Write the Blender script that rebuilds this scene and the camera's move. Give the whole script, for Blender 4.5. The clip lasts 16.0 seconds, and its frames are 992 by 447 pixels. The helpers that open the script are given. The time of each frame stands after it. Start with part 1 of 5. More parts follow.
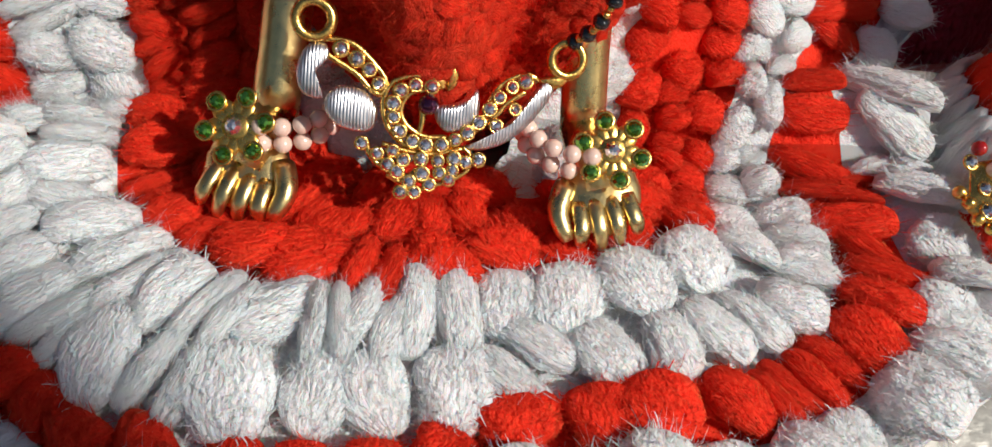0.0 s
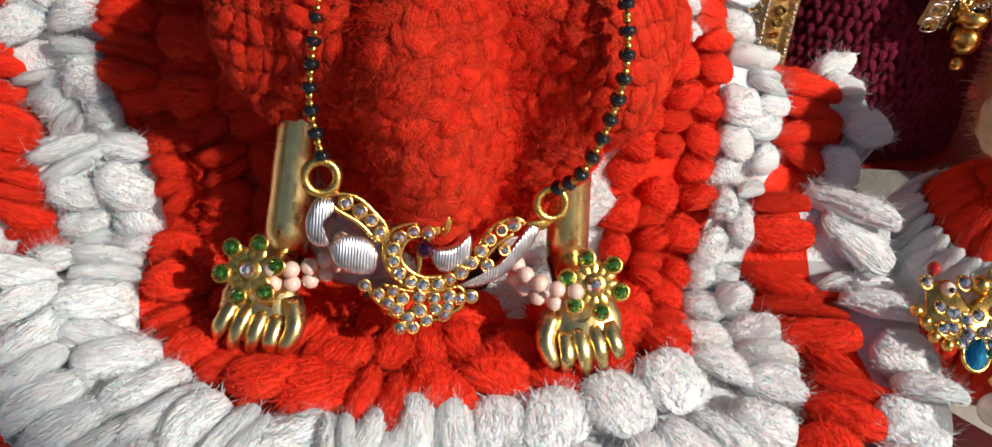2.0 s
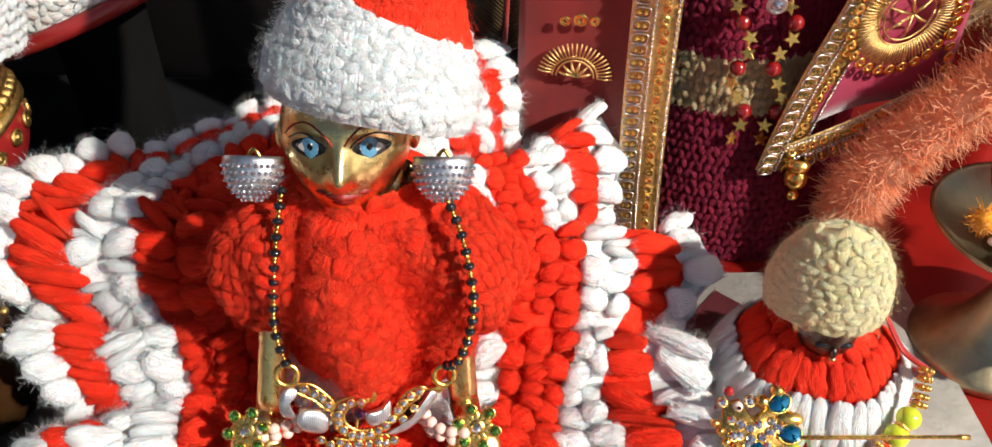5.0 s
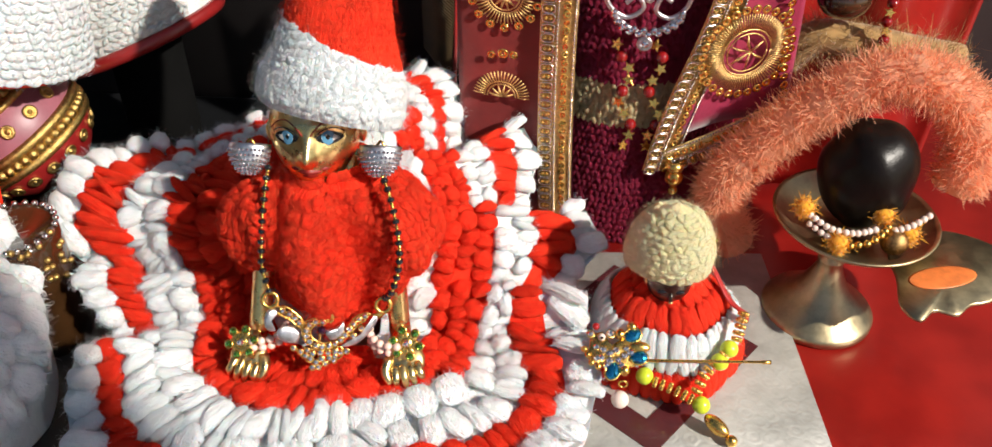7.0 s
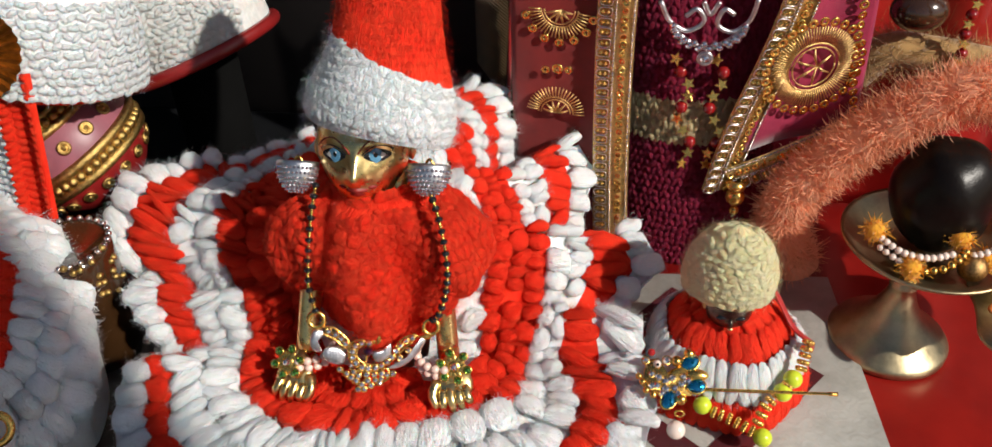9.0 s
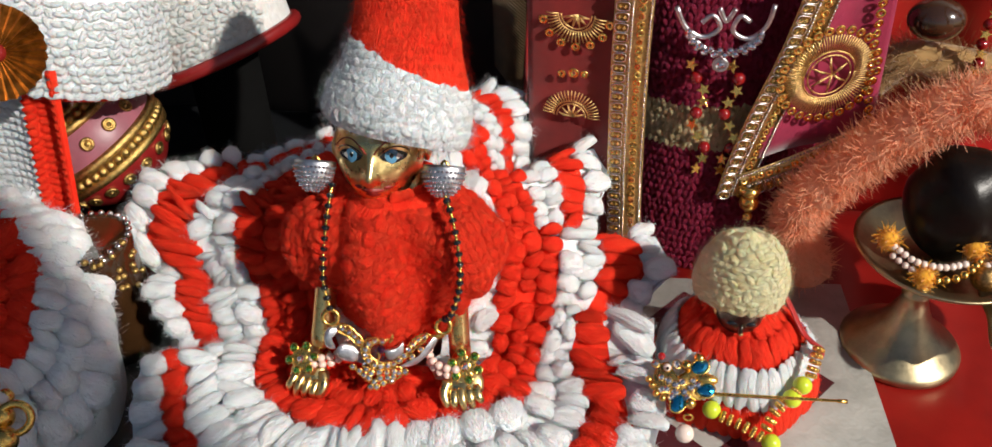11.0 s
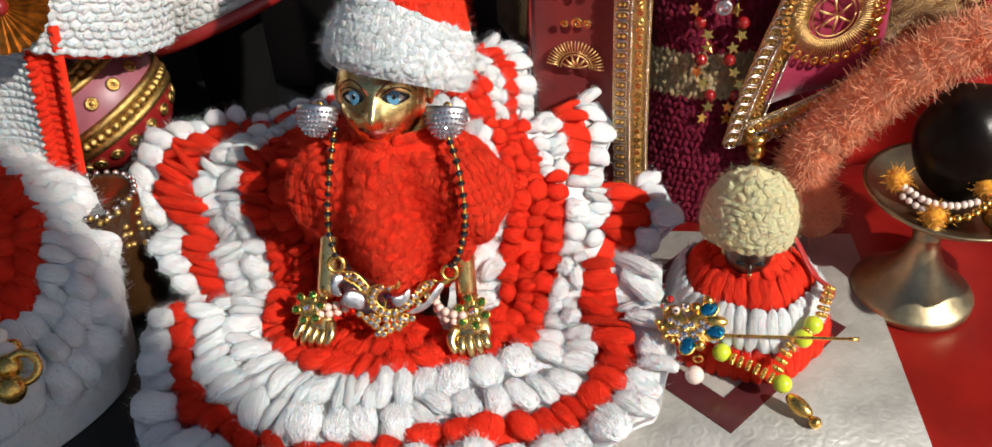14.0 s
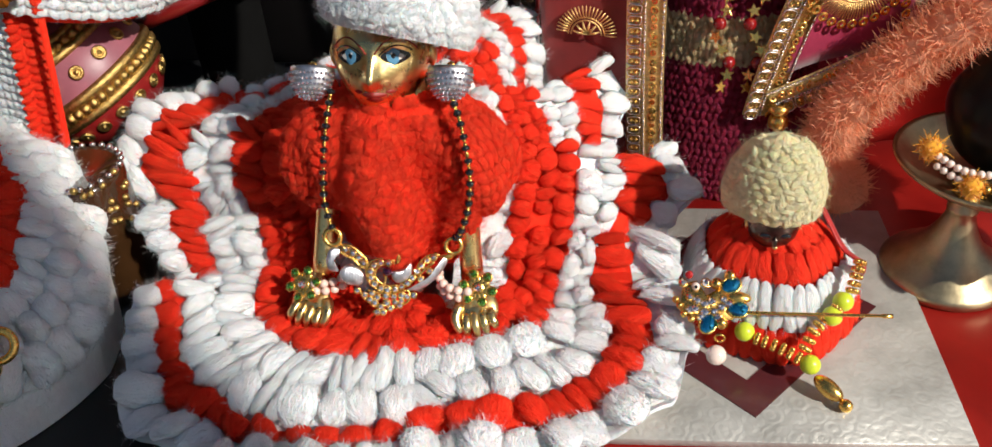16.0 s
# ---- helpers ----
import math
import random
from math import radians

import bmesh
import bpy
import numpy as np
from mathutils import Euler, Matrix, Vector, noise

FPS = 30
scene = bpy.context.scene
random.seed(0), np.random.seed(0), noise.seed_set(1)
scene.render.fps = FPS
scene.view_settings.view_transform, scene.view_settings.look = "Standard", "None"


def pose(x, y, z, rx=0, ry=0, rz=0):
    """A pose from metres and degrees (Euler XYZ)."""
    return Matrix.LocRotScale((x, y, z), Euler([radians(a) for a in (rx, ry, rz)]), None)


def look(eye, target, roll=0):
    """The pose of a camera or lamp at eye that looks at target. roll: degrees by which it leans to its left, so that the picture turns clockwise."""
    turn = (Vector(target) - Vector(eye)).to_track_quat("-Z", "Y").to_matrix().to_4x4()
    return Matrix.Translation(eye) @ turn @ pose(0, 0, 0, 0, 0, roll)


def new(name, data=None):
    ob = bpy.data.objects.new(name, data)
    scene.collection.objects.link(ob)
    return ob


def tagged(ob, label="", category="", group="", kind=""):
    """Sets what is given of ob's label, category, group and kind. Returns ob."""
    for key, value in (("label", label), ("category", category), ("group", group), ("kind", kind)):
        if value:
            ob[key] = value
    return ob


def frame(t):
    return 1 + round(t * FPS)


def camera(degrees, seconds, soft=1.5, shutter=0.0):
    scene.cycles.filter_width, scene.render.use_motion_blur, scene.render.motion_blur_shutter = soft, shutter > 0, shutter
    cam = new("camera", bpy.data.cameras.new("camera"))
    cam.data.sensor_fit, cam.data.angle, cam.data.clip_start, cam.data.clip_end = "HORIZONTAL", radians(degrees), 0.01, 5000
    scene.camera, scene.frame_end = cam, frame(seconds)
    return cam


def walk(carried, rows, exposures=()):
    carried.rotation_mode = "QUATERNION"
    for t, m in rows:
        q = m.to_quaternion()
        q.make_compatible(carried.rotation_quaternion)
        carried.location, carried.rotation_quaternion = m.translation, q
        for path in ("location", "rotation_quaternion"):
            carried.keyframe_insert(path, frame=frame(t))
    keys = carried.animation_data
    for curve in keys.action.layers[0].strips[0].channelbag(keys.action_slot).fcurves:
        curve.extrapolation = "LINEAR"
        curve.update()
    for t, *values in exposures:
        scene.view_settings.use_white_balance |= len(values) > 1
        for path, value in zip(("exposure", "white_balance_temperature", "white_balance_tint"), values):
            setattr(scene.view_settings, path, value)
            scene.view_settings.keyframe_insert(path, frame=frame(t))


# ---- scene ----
cam = camera(58.32, 16.0)
PATH = [
    (0, (0.00633, -0.11175, 0.11944), (0.01437, 0.03823, -0.01263), 7.41),
    (0.5, (0.00464, -0.11114, 0.12235), (0.01256, 0.04047, -0.00784), 7.26),
    (1, (0.00562, -0.11049, 0.12707), (0.01382, 0.04184, -0.00226), 7.23),
    (1.5, (0.00525, -0.11104, 0.13508), (0.01311, 0.04332, 0.00815), 6.83),
    (2, (0.00545, -0.11163, 0.14037), (0.01324, 0.04437, 0.01545), 6.54),
    (2.5, (0.00578, -0.11290, 0.14605), (0.01298, 0.04671, 0.02574), 6.09),
    (3, (0.00449, -0.11293, 0.15130), (0.01095, 0.04805, 0.03280), 5.68),
    (3.5, (0.00465, -0.11366, 0.15977), (0.01095, 0.04840, 0.04273), 5.45),
    (4, (0.01283, -0.12083, 0.18420), (0.01944, 0.04251, 0.06897), 4.92),
    (4.5, (0.02570, -0.12675, 0.20606), (0.02935, 0.03523, 0.08880), 2.23),
    (5, (0.03577, -0.13718, 0.22874), (0.03411, 0.01436, 0.09822), 0.94),
    (7.5, (0.07787, -0.22657, 0.27389), (0.06726, -0.06939, 0.15068), 0.32),
    (8, (0.07621, -0.21521, 0.26770), (0.06179, -0.05773, 0.14526), -0.15),
    (8.5, (0.07350, -0.20608, 0.26730), (0.05445, -0.04963, 0.14417), -1.15),
    (9, (0.07741, -0.20986, 0.26854), (0.05539, -0.05322, 0.14615), -2.05),
    (9.5, (0.07883, -0.20544, 0.26624), (0.05515, -0.04836, 0.14472), -2.05),
    (12, (0.08032, -0.21598, 0.27306), (0.05345, -0.06001, 0.15078), -2.23),
    (12.5, (0.08254, -0.21555, 0.26733), (0.05552, -0.05960, 0.14506), -2.61),
    (13, (0.08468, -0.21726, 0.26127), (0.05782, -0.06151, 0.13871), -2.98),
    (13.5, (0.08435, -0.22058, 0.25602), (0.05683, -0.06507, 0.13330), -3.30),
    (14, (0.08247, -0.22313, 0.25302), (0.05398, -0.06690, 0.13145), -3.57),
    (14.5, (0.07880, -0.22194, 0.24771), (0.05000, -0.06437, 0.12794), -3.63),
    (15, (0.07855, -0.21883, 0.24296), (0.04829, -0.06141, 0.12337), -3.93),
    (15.5, (0.07866, -0.21590, 0.23846), (0.04774, -0.05925, 0.11803), -4.13),
    (16, (0.07968, -0.21379, 0.23219), (0.04984, -0.05750, 0.11102), -3.93),
]
walk(cam, [(t, look(eye, target, roll)) for t, eye, target, roll in PATH], [(0, -0.28, 6500, 10), (2.0, -0.1, 6600, 10), (3.5, 0.2, 6700, 10), (5, 0.3, 6600, 10), (7.5, 0.15, 6600, 10), (9.5, -0.2, 6500, 10), (12.5, -0.08, 6500, 10), (16, 0.0, 6500, 10)])

# ---- world, sun ----
SUN_AZ, SUN_EL = 33.0, 36.0     # degrees: azimuth of the light's source from +x towards -y, and its height
world_sky = bpy.data.worlds.new("sky")
scene.world = world_sky
world_sky.use_nodes = True
wn = world_sky.node_tree.nodes
sky = wn.new("ShaderNodeTexSky")
sky.sky_type = "NISHITA"
sky.sun_disc = False
sky.sun_elevation = radians(SUN_EL)
sky.sun_rotation = radians(90 + SUN_AZ)
wn["Background"].inputs["Strength"].default_value = 0.062
world_sky.node_tree.links.new(sky.outputs["Color"], wn["Background"].inputs["Color"])
sun_data = bpy.data.lights.new("sun", "SUN")
sun_data.energy, sun_data.angle, sun_data.color = 5.0, radians(1.2), (1.0, 0.94, 0.85)
sun = new("sun", sun_data)
sun_to = Vector((math.cos(radians(SUN_EL)) * math.cos(radians(SUN_AZ)), -math.cos(radians(SUN_EL)) * math.sin(radians(SUN_AZ)), math.sin(radians(SUN_EL))))
sun.matrix_world = look(sun_to * 2, (0, 0, 0))

# ---- mesh kit (numbers in centimetres) ----
CM = 0.01
rng = np.random.default_rng(7)
PI = math.pi


class Kit:
    """Collects vertices, faces, material slots and UVs, and turns them into one mesh."""

    def __init__(self):
        self.v, self.f, self.m, self.uv, self.n = [], [], [], [], 0

    def add(self, shape, slot=0, m=None):
        v, faces, uv = shape
        v = np.asarray(v, float)
        if m is not None:
            m = np.array(m)
            v = v @ m[:3, :3].T + m[:3, 3]
        uv = np.zeros((len(v), 2)) if uv is None else uv
        self.v.append(v)
        self.uv.append(uv)
        for f in faces:
            f = np.asarray(f)
            if len(f):
                self.f.append(f + self.n)
                self.m.append(np.full(len(f), slot))
        self.n += len(v)
        return self

    def mesh(self, name, mats, smooth=True):
        me = bpy.data.meshes.new(name)
        v = np.concatenate(self.v) * CM
        uv = np.concatenate(self.uv)
        loops = np.concatenate([f.ravel() for f in self.f])
        sizes = np.concatenate([np.full(len(f), f.shape[1]) for f in self.f])
        starts = np.r_[0, np.cumsum(sizes)[:-1]]
        me.vertices.add(len(v))
        me.vertices.foreach_set("co", v.ravel())
        me.loops.add(len(loops))
        me.loops.foreach_set("vertex_index", loops.astype(np.int32))
        me.polygons.add(len(sizes))
        me.polygons.foreach_set("loop_start", starts.astype(np.int32))
        me.polygons.foreach_set("material_index", np.concatenate(self.m).astype(np.int32))
        me.polygons.foreach_set("use_smooth", np.full(len(sizes), smooth))
        layer = me.uv_layers.new(name="UVMap")
        layer.data.foreach_set("uv", uv[loops].ravel())
        for mat in mats if isinstance(mats, (list, tuple)) else [mats]:
            me.materials.append(mat)
        me.update(calc_edges=True)
        me.validate()
        return me


def grid_faces(rows, cols, wrap=False):
    i, j = np.meshgrid(np.arange(rows - 1), np.arange(cols if wrap else cols - 1), indexing="ij")
    i, j = i.ravel(), j.ravel()
    k = (j + 1) % cols
    return np.stack([i * cols + j, i * cols + k, (i + 1) * cols + k, (i + 1) * cols + j], 1)


def lathe(profile, sides=32, squash=(1, 1)):
    """Profile of (r, z), from the bottom up, turned round z."""
    p = np.array(profile, float)
    a = np.arange(sides) * 2 * PI / sides
    v = np.stack([np.outer(p[:, 0], np.cos(a)) * squash[0], np.outer(p[:, 0], np.sin(a)) * squash[1], np.repeat(p[:, 1:2], sides, 1)], -1)
    uv = np.stack([np.tile(a / (2 * PI), (len(p), 1)), np.repeat(np.linspace(0, 1, len(p))[:, None], sides, 1)], -1)
    return v.reshape(-1, 3), [grid_faces(len(p), sides, True)], uv.reshape(-1, 2)


def ball(r=1.0, seg=16, rings=10, scale=(1, 1, 1)):
    t = np.linspace(-PI / 2, PI / 2, rings + 1)
    prof = np.stack([np.maximum(np.cos(t), 1e-3) * r, np.sin(t) * r], 1)
    v, f, uv = lathe(prof, seg)
    return v * np.array(scale), f, uv


def frames(path):
    p = np.asarray(path, float)
    t = np.gradient(p, axis=0)
    t /= np.linalg.norm(t, axis=1)[:, None] + 1e-12
    ref = np.array([0.0, 0.0, 1.0]) if abs(t[0, 2]) < 0.9 else np.array([1.0, 0.0, 0.0])
    a = np.cross(t[0], ref)
    a /= np.linalg.norm(a)
    out = []
    for k in range(len(p)):
        a = a - t[k] * (a @ t[k])
        a /= np.linalg.norm(a) + 1e-12
        out.append(a.copy())
    a = np.array(out)
    return p, t, a, np.cross(t, a)


def tube(path, radius, sides=8, flat=1.0, closed=False):
    """A round rod along a path; the radius may be a list. Its ends are drawn in."""
    p, t, a, b = frames(path)
    n = len(p)
    r = np.broadcast_to(np.asarray(radius, float), (n,)).copy()
    if not closed:
        p = np.concatenate([p[:1], p, p[-1:]])
        a, b = np.concatenate([a[:1], a, a[-1:]]), np.concatenate([b[:1], b, b[-1:]])
        r = np.r_[r[0] * 0.05, r, r[-1] * 0.05]
    s = np.arange(sides) * 2 * PI / sides
    v = p[:, None] + r[:, None, None] * (np.cos(s)[None, :, None] * a[:, None] + flat * np.sin(s)[None, :, None] * b[:, None])
    length = np.r_[0, np.cumsum(np.linalg.norm(np.diff(p, axis=0), axis=1))]
    uv = np.stack(np.broadcast_arrays(length[:, None], (s / (2 * PI))[None, :] * 0.6), -1)
    f = [grid_faces(len(p), sides, True)]
    if closed:
        j = np.arange(sides)
        k = (j + 1) % sides
        f.append(np.stack([(len(p) - 1) * sides + j, (len(p) - 1) * sides + k, k, j], 1))
    return v.reshape(-1, 3), f, uv.reshape(-1, 2)


def ring_path(r, n=20, plane="xy", centre=(0, 0, 0)):
    a = np.arange(n) * 2 * PI / n
    z = 0 * a
    p = {"xy": [r * np.cos(a), r * np.sin(a), z], "xz": [r * np.cos(a), z, r * np.sin(a)], "yz": [z, r * np.cos(a), r * np.sin(a)]}[plane]
    return np.stack(p, 1) + np.array(centre)


def torus(r, thick, n=20, sides=8, plane="xy", centre=(0, 0, 0)):
    return tube(ring_path(r, n, plane, centre), thick, sides, closed=True)


def curve(points, n=24, closed=False):
    """A smooth path through a few points (Catmull-Rom)."""
    p = np.array(points, float)
    if closed:
        q = np.concatenate([p[-1:], p, p[:2]])
    else:
        q = np.concatenate([2 * p[:1] - p[1:2], p, 2 * p[-1:] - p[-2:-1]])
    segs = len(q) - 3
    out = []
    for u in np.linspace(0, segs, n, endpoint=not closed):
        i = min(int(u), segs - 1)
        s = u - i
        a, b, c, d = q[i : i + 4]
        out.append(0.5 * (2 * b + (c - a) * s + (2 * a - 5 * b + 4 * c - d) * s**2 + (3 * b - a - 3 * c + d) * s**3))
    return np.array(out)


def slab(outline, z0, z1, bevel=0.05):
    """A plate of an outline in x and y, between two heights, with eased edges."""
    p = np.array(outline, float)
    n = len(p)
    c = p.mean(0)
    d = (p - c) / (np.linalg.norm(p - c, axis=1)[:, None] + 1e-9)
    lay = [(p - d * bevel, z0), (p, z0 + bevel), (p, z1 - bevel), (p - d * bevel, z1)]
    v = np.concatenate([np.c_[q, np.full(n, z)] for q, z in lay] + [[[*c, z0], [*c, z1]]])
    j = np.arange(n)
    k = (j + 1) % n
    f = [grid_faces(4, n, True), np.stack([np.full(n, 4 * n), k, j], 1), np.stack([np.full(n, 4 * n + 1), 3 * n + j, 3 * n + k], 1)]
    return v, f, v[:, :2]


def sheet(fn, us, vs, thick=0.0, wrap=False):
    """A surface fn(u, v) -> (x, y, z), with a back side set off by thick."""
    top = np.array([[fn(u, v) for v in vs] for u in us], float)
    uv = np.array([[(u, v) for v in vs] for u in us], float).reshape(-1, 2)
    f = grid_faces(len(us), len(vs), wrap)
    if not thick:
        return top.reshape(-1, 3), [f], uv
    du, dv = np.gradient(top, axis=0), np.gradient(top, axis=1)
    n = np.cross(du, dv)
    n /= np.linalg.norm(n, axis=2)[..., None] + 1e-12
    low = top - n * thick
    m = len(us) * len(vs)
    faces = [f, f[:, ::-1] + m]
    idx = np.arange(m).reshape(len(us), len(vs))
    edges = [idx[0], idx[-1][::-1]] + ([] if wrap else [idx[::-1, 0], idx[:, -1]])
    for e in edges:
        faces.append(np.stack([e[1:], e[:-1], e[:-1] + m, e[1:] + m], 1))
    return np.concatenate([top.reshape(-1, 3), low.reshape(-1, 3)]), faces, np.concatenate([uv, uv])


def gem(r, h, sides=8):
    """A cut stone: girdle, crown and a flat table, standing on z = 0."""
    v, f, uv = lathe([(r * 0.5, -0.3 * h), (r, 0.15 * h), (r * 0.98, 0.3 * h), (r * 0.62, 0.85 * h), (r * 0.3, 1.05 * h), (r * 0.02, 1.06 * h)], sides)
    return v, f, uv


def basis(o, x, y, z):
    m = np.eye(4)
    m[:3, 0], m[:3, 1], m[:3, 2], m[:3, 3] = x, y, z, o
    return m


def unit(v):
    v = np.asarray(v, float)
    return v / (np.linalg.norm(v) + 1e-12)


def facing(o, normal, right=(1, 0, 0), scale=1.0):
    """A pose at o whose z looks along normal and whose x runs to the right."""
    z = unit(normal)
    x = unit(np.asarray(right, float) - z * (z @ np.asarray(right, float)))
    return basis(o, x * scale, np.cross(z, x) * scale, z * scale)


def thing(name, at, label, category, group="", kind=""):
    """An Empty at a thing's base; at in centimetres."""
    ob = new(name)
    ob.empty_display_size = 0.01
    ob.location = Vector(at) * CM
    ob["base"] = [float(a) for a in at]
    return tagged(ob, label, category, group, kind)


def base_of(ob):
    b = np.zeros(3)
    while ob is not None:
        b = b + np.array(ob.location) / CM
        ob = ob.parent
    return b


def part(name, kit, mats, parent=None, label="", smooth=True, kind=""):
    """One mesh object under a thing or a part; the kit's numbers are in the place's centimetres."""
    me = kit.mesh(name, mats, smooth)
    ob = new(name, me)
    if parent is not None:
        me.transform(Matrix.Translation(-Vector(base_of(parent)) * CM))
        ob.parent = parent
    return tagged(ob, label, kind=kind)


def piece(name, me, parent, m, label=""):
    """A piece on shared mesh data under a parent, at the pose m (centimetres)."""
    ob = new(name, me)
    m = np.array(m, float)
    if parent is not None:
        m[:3, 3] -= base_of(parent)
        ob.parent = parent
    m[:3, 3] *= CM
    ob.matrix_local = Matrix(m.tolist())
    return tagged(ob, label)


def whole(name, kit, mats, at, label, category, group="", kind="", smooth=True):
    """A thing of one mesh, its origin at its base."""
    me = kit.mesh(name, mats, smooth)
    me.transform(Matrix.Translation(-Vector(at) * CM))
    ob = new(name, me)
    ob.location = Vector(at) * CM
    return tagged(ob, label, category, group, kind)


# ---- materials ----
def material(name, build):
    mat = bpy.data.materials.new(name)
    mat.use_nodes = True
    nt = mat.node_tree
    bsdf = nt.nodes["Principled BSDF"]
    build(nt, bsdf)
    return mat


def node(nt, kind, **props):
    n = nt.nodes.new(kind)
    for k, v in props.items():
        n.inputs[k.replace("_", " ")].default_value = v
    return n


def ramp(nt, src, stops):
    r = nt.nodes.new("ShaderNodeValToRGB")
    while len(r.color_ramp.elements) < len(stops):
        r.color_ramp.elements.new(0.5)
    for e, (pos, col) in zip(r.color_ramp.elements, stops):
        e.position, e.color = pos, (*col, 1)
    nt.links.new(src, r.inputs["Fac"])
    return r.outputs["Color"]


def bump(nt, bsdf, height, strength, dist, chain=None):
    b = node(nt, "ShaderNodeBump", Strength=strength, Distance=dist)
    nt.links.new(height, b.inputs["Height"])
    if chain is not None:
        nt.links.new(chain, b.inputs["Normal"])
    nt.links.new(b.outputs["Normal"], bsdf.inputs["Normal"])
    return b.outputs["Normal"]


def yarn(name, dark, light, sheen=0.5, rough=0.75):
    """Plied yarn: slanting plies along the strand, fine fibres and uneven dye."""

    def build(nt, bsdf):
        tc = nt.nodes.new("ShaderNodeTexCoord")
        mp = node(nt, "ShaderNodeMapping", Rotation=(0, 0, radians(38)))
        nt.links.new(tc.outputs["UV"], mp.inputs["Vector"])
        wave = node(nt, "ShaderNodeTexWave", Scale=2.1, Distortion=1.0, Detail=1.0)
        nt.links.new(mp.outputs["Vector"], wave.inputs["Vector"])
        mp2 = node(nt, "ShaderNodeMapping", Scale=(4, 30, 1), Rotation=(0, 0, radians(14)))
        nt.links.new(tc.outputs["UV"], mp2.inputs["Vector"])
        fib = node(nt, "ShaderNodeTexNoise", Scale=1.0, Detail=3.0)
        nt.links.new(mp2.outputs["Vector"], fib.inputs["Vector"])
        big = node(nt, "ShaderNodeTexNoise", Scale=160.0, Detail=3.0)
        nt.links.new(tc.outputs["Object"], big.inputs["Vector"])
        mix = node(nt, "ShaderNodeMath")
        mix.operation = "ADD"
        nt.links.new(fib.outputs["Fac"], mix.inputs[0])
        nt.links.new(big.outputs["Fac"], mix.inputs[1])
        half = node(nt, "ShaderNodeMath")
        half.operation = "MULTIPLY"
        half.inputs[1].default_value = 0.5
        nt.links.new(mix.outputs[0], half.inputs[0])
        nt.links.new(ramp(nt, half.outputs[0], [(0.3, dark), (0.62, light)]), bsdf.inputs["Base Color"])
        bsdf.inputs["Roughness"].default_value = rough
        bsdf.inputs["Specular IOR Level"].default_value = 0.18
        bsdf.inputs["Subsurface Weight"].default_value = 0.55
        bsdf.inputs["Subsurface Radius"].default_value = (1.0, 0.6, 0.5)
        bsdf.inputs["Subsurface Scale"].default_value = 0.003
        bsdf.inputs["Sheen Weight"].default_value = sheen
        bsdf.inputs["Sheen Roughness"].default_value = 0.4
        bsdf.inputs["Sheen Tint"].default_value = (*light, 1)
        nap = node(nt, "ShaderNodeTexNoise", Scale=1900.0, Detail=2.0)
        nt.links.new(tc.outputs["Object"], nap.inputs["Vector"])
        first = bump(nt, bsdf, wave.outputs["Fac"], 0.10, 0.0002)
        first = bump(nt, bsdf, nap.outputs["Fac"], 0.7, 0.0009, first)
        bump(nt, bsdf, fib.outputs["Fac"], 0.9, 0.0011, first)

    return material(name, build)


def metal(name, colour, rough=0.22, stain=0.25, scale=220.0, relief=0.25):
    def build(nt, bsdf):
        tc = nt.nodes.new("ShaderNodeTexCoord")
        n1 = node(nt, "ShaderNodeTexNoise", Scale=scale, Detail=5.0, Roughness=0.65)
        n2 = node(nt, "ShaderNodeTexNoise", Scale=scale * 5, Detail=3.0)
        for n in (n1, n2):
            nt.links.new(tc.outputs["Object"], n.inputs["Vector"])
        low = tuple(c * (1 - stain) for c in colour)
        nt.links.new(ramp(nt, n1.outputs["Fac"], [(0.35, low), (0.6, colour)]), bsdf.inputs["Base Color"])
        rr = nt.nodes.new("ShaderNodeMapRange")
        rr.inputs["To Min"].default_value, rr.inputs["To Max"].default_value = rough * 0.7, rough * 1.5
        nt.links.new(n1.outputs["Fac"], rr.inputs["Value"])
        nt.links.new(rr.outputs["Result"], bsdf.inputs["Roughness"])
        bsdf.inputs["Metallic"].default_value = 1.0
        bump(nt, bsdf, n2.outputs["Fac"], relief, 0.0002)

    return material(name, build)


def plain(name, colour, rough=0.5, vary=0.3, scale=150.0, relief=0.2, spec=0.5, coat=0.0, sheen=0.0):
    def build(nt, bsdf):
        tc = nt.nodes.new("ShaderNodeTexCoord")
        n1 = node(nt, "ShaderNodeTexNoise", Scale=scale, Detail=5.0, Roughness=0.6)
        n2 = node(nt, "ShaderNodeTexNoise", Scale=scale * 7, Detail=3.0)
        for n in (n1, n2):
            nt.links.new(tc.outputs["Object"], n.inputs["Vector"])
        low = tuple(c * (1 - vary) for c in colour)
        nt.links.new(ramp(nt, n1.outputs["Fac"], [(0.3, low), (0.65, colour)]), bsdf.inputs["Base Color"])
        bsdf.inputs["Roughness"].default_value = rough
        bsdf.inputs["Specular IOR Level"].default_value = spec
        bsdf.inputs["Coat Weight"].default_value = coat
        bsdf.inputs["Sheen Weight"].default_value = sheen
        bump(nt, bsdf, n2.outputs["Fac"], relief, 0.0003)

    return material(name, build)


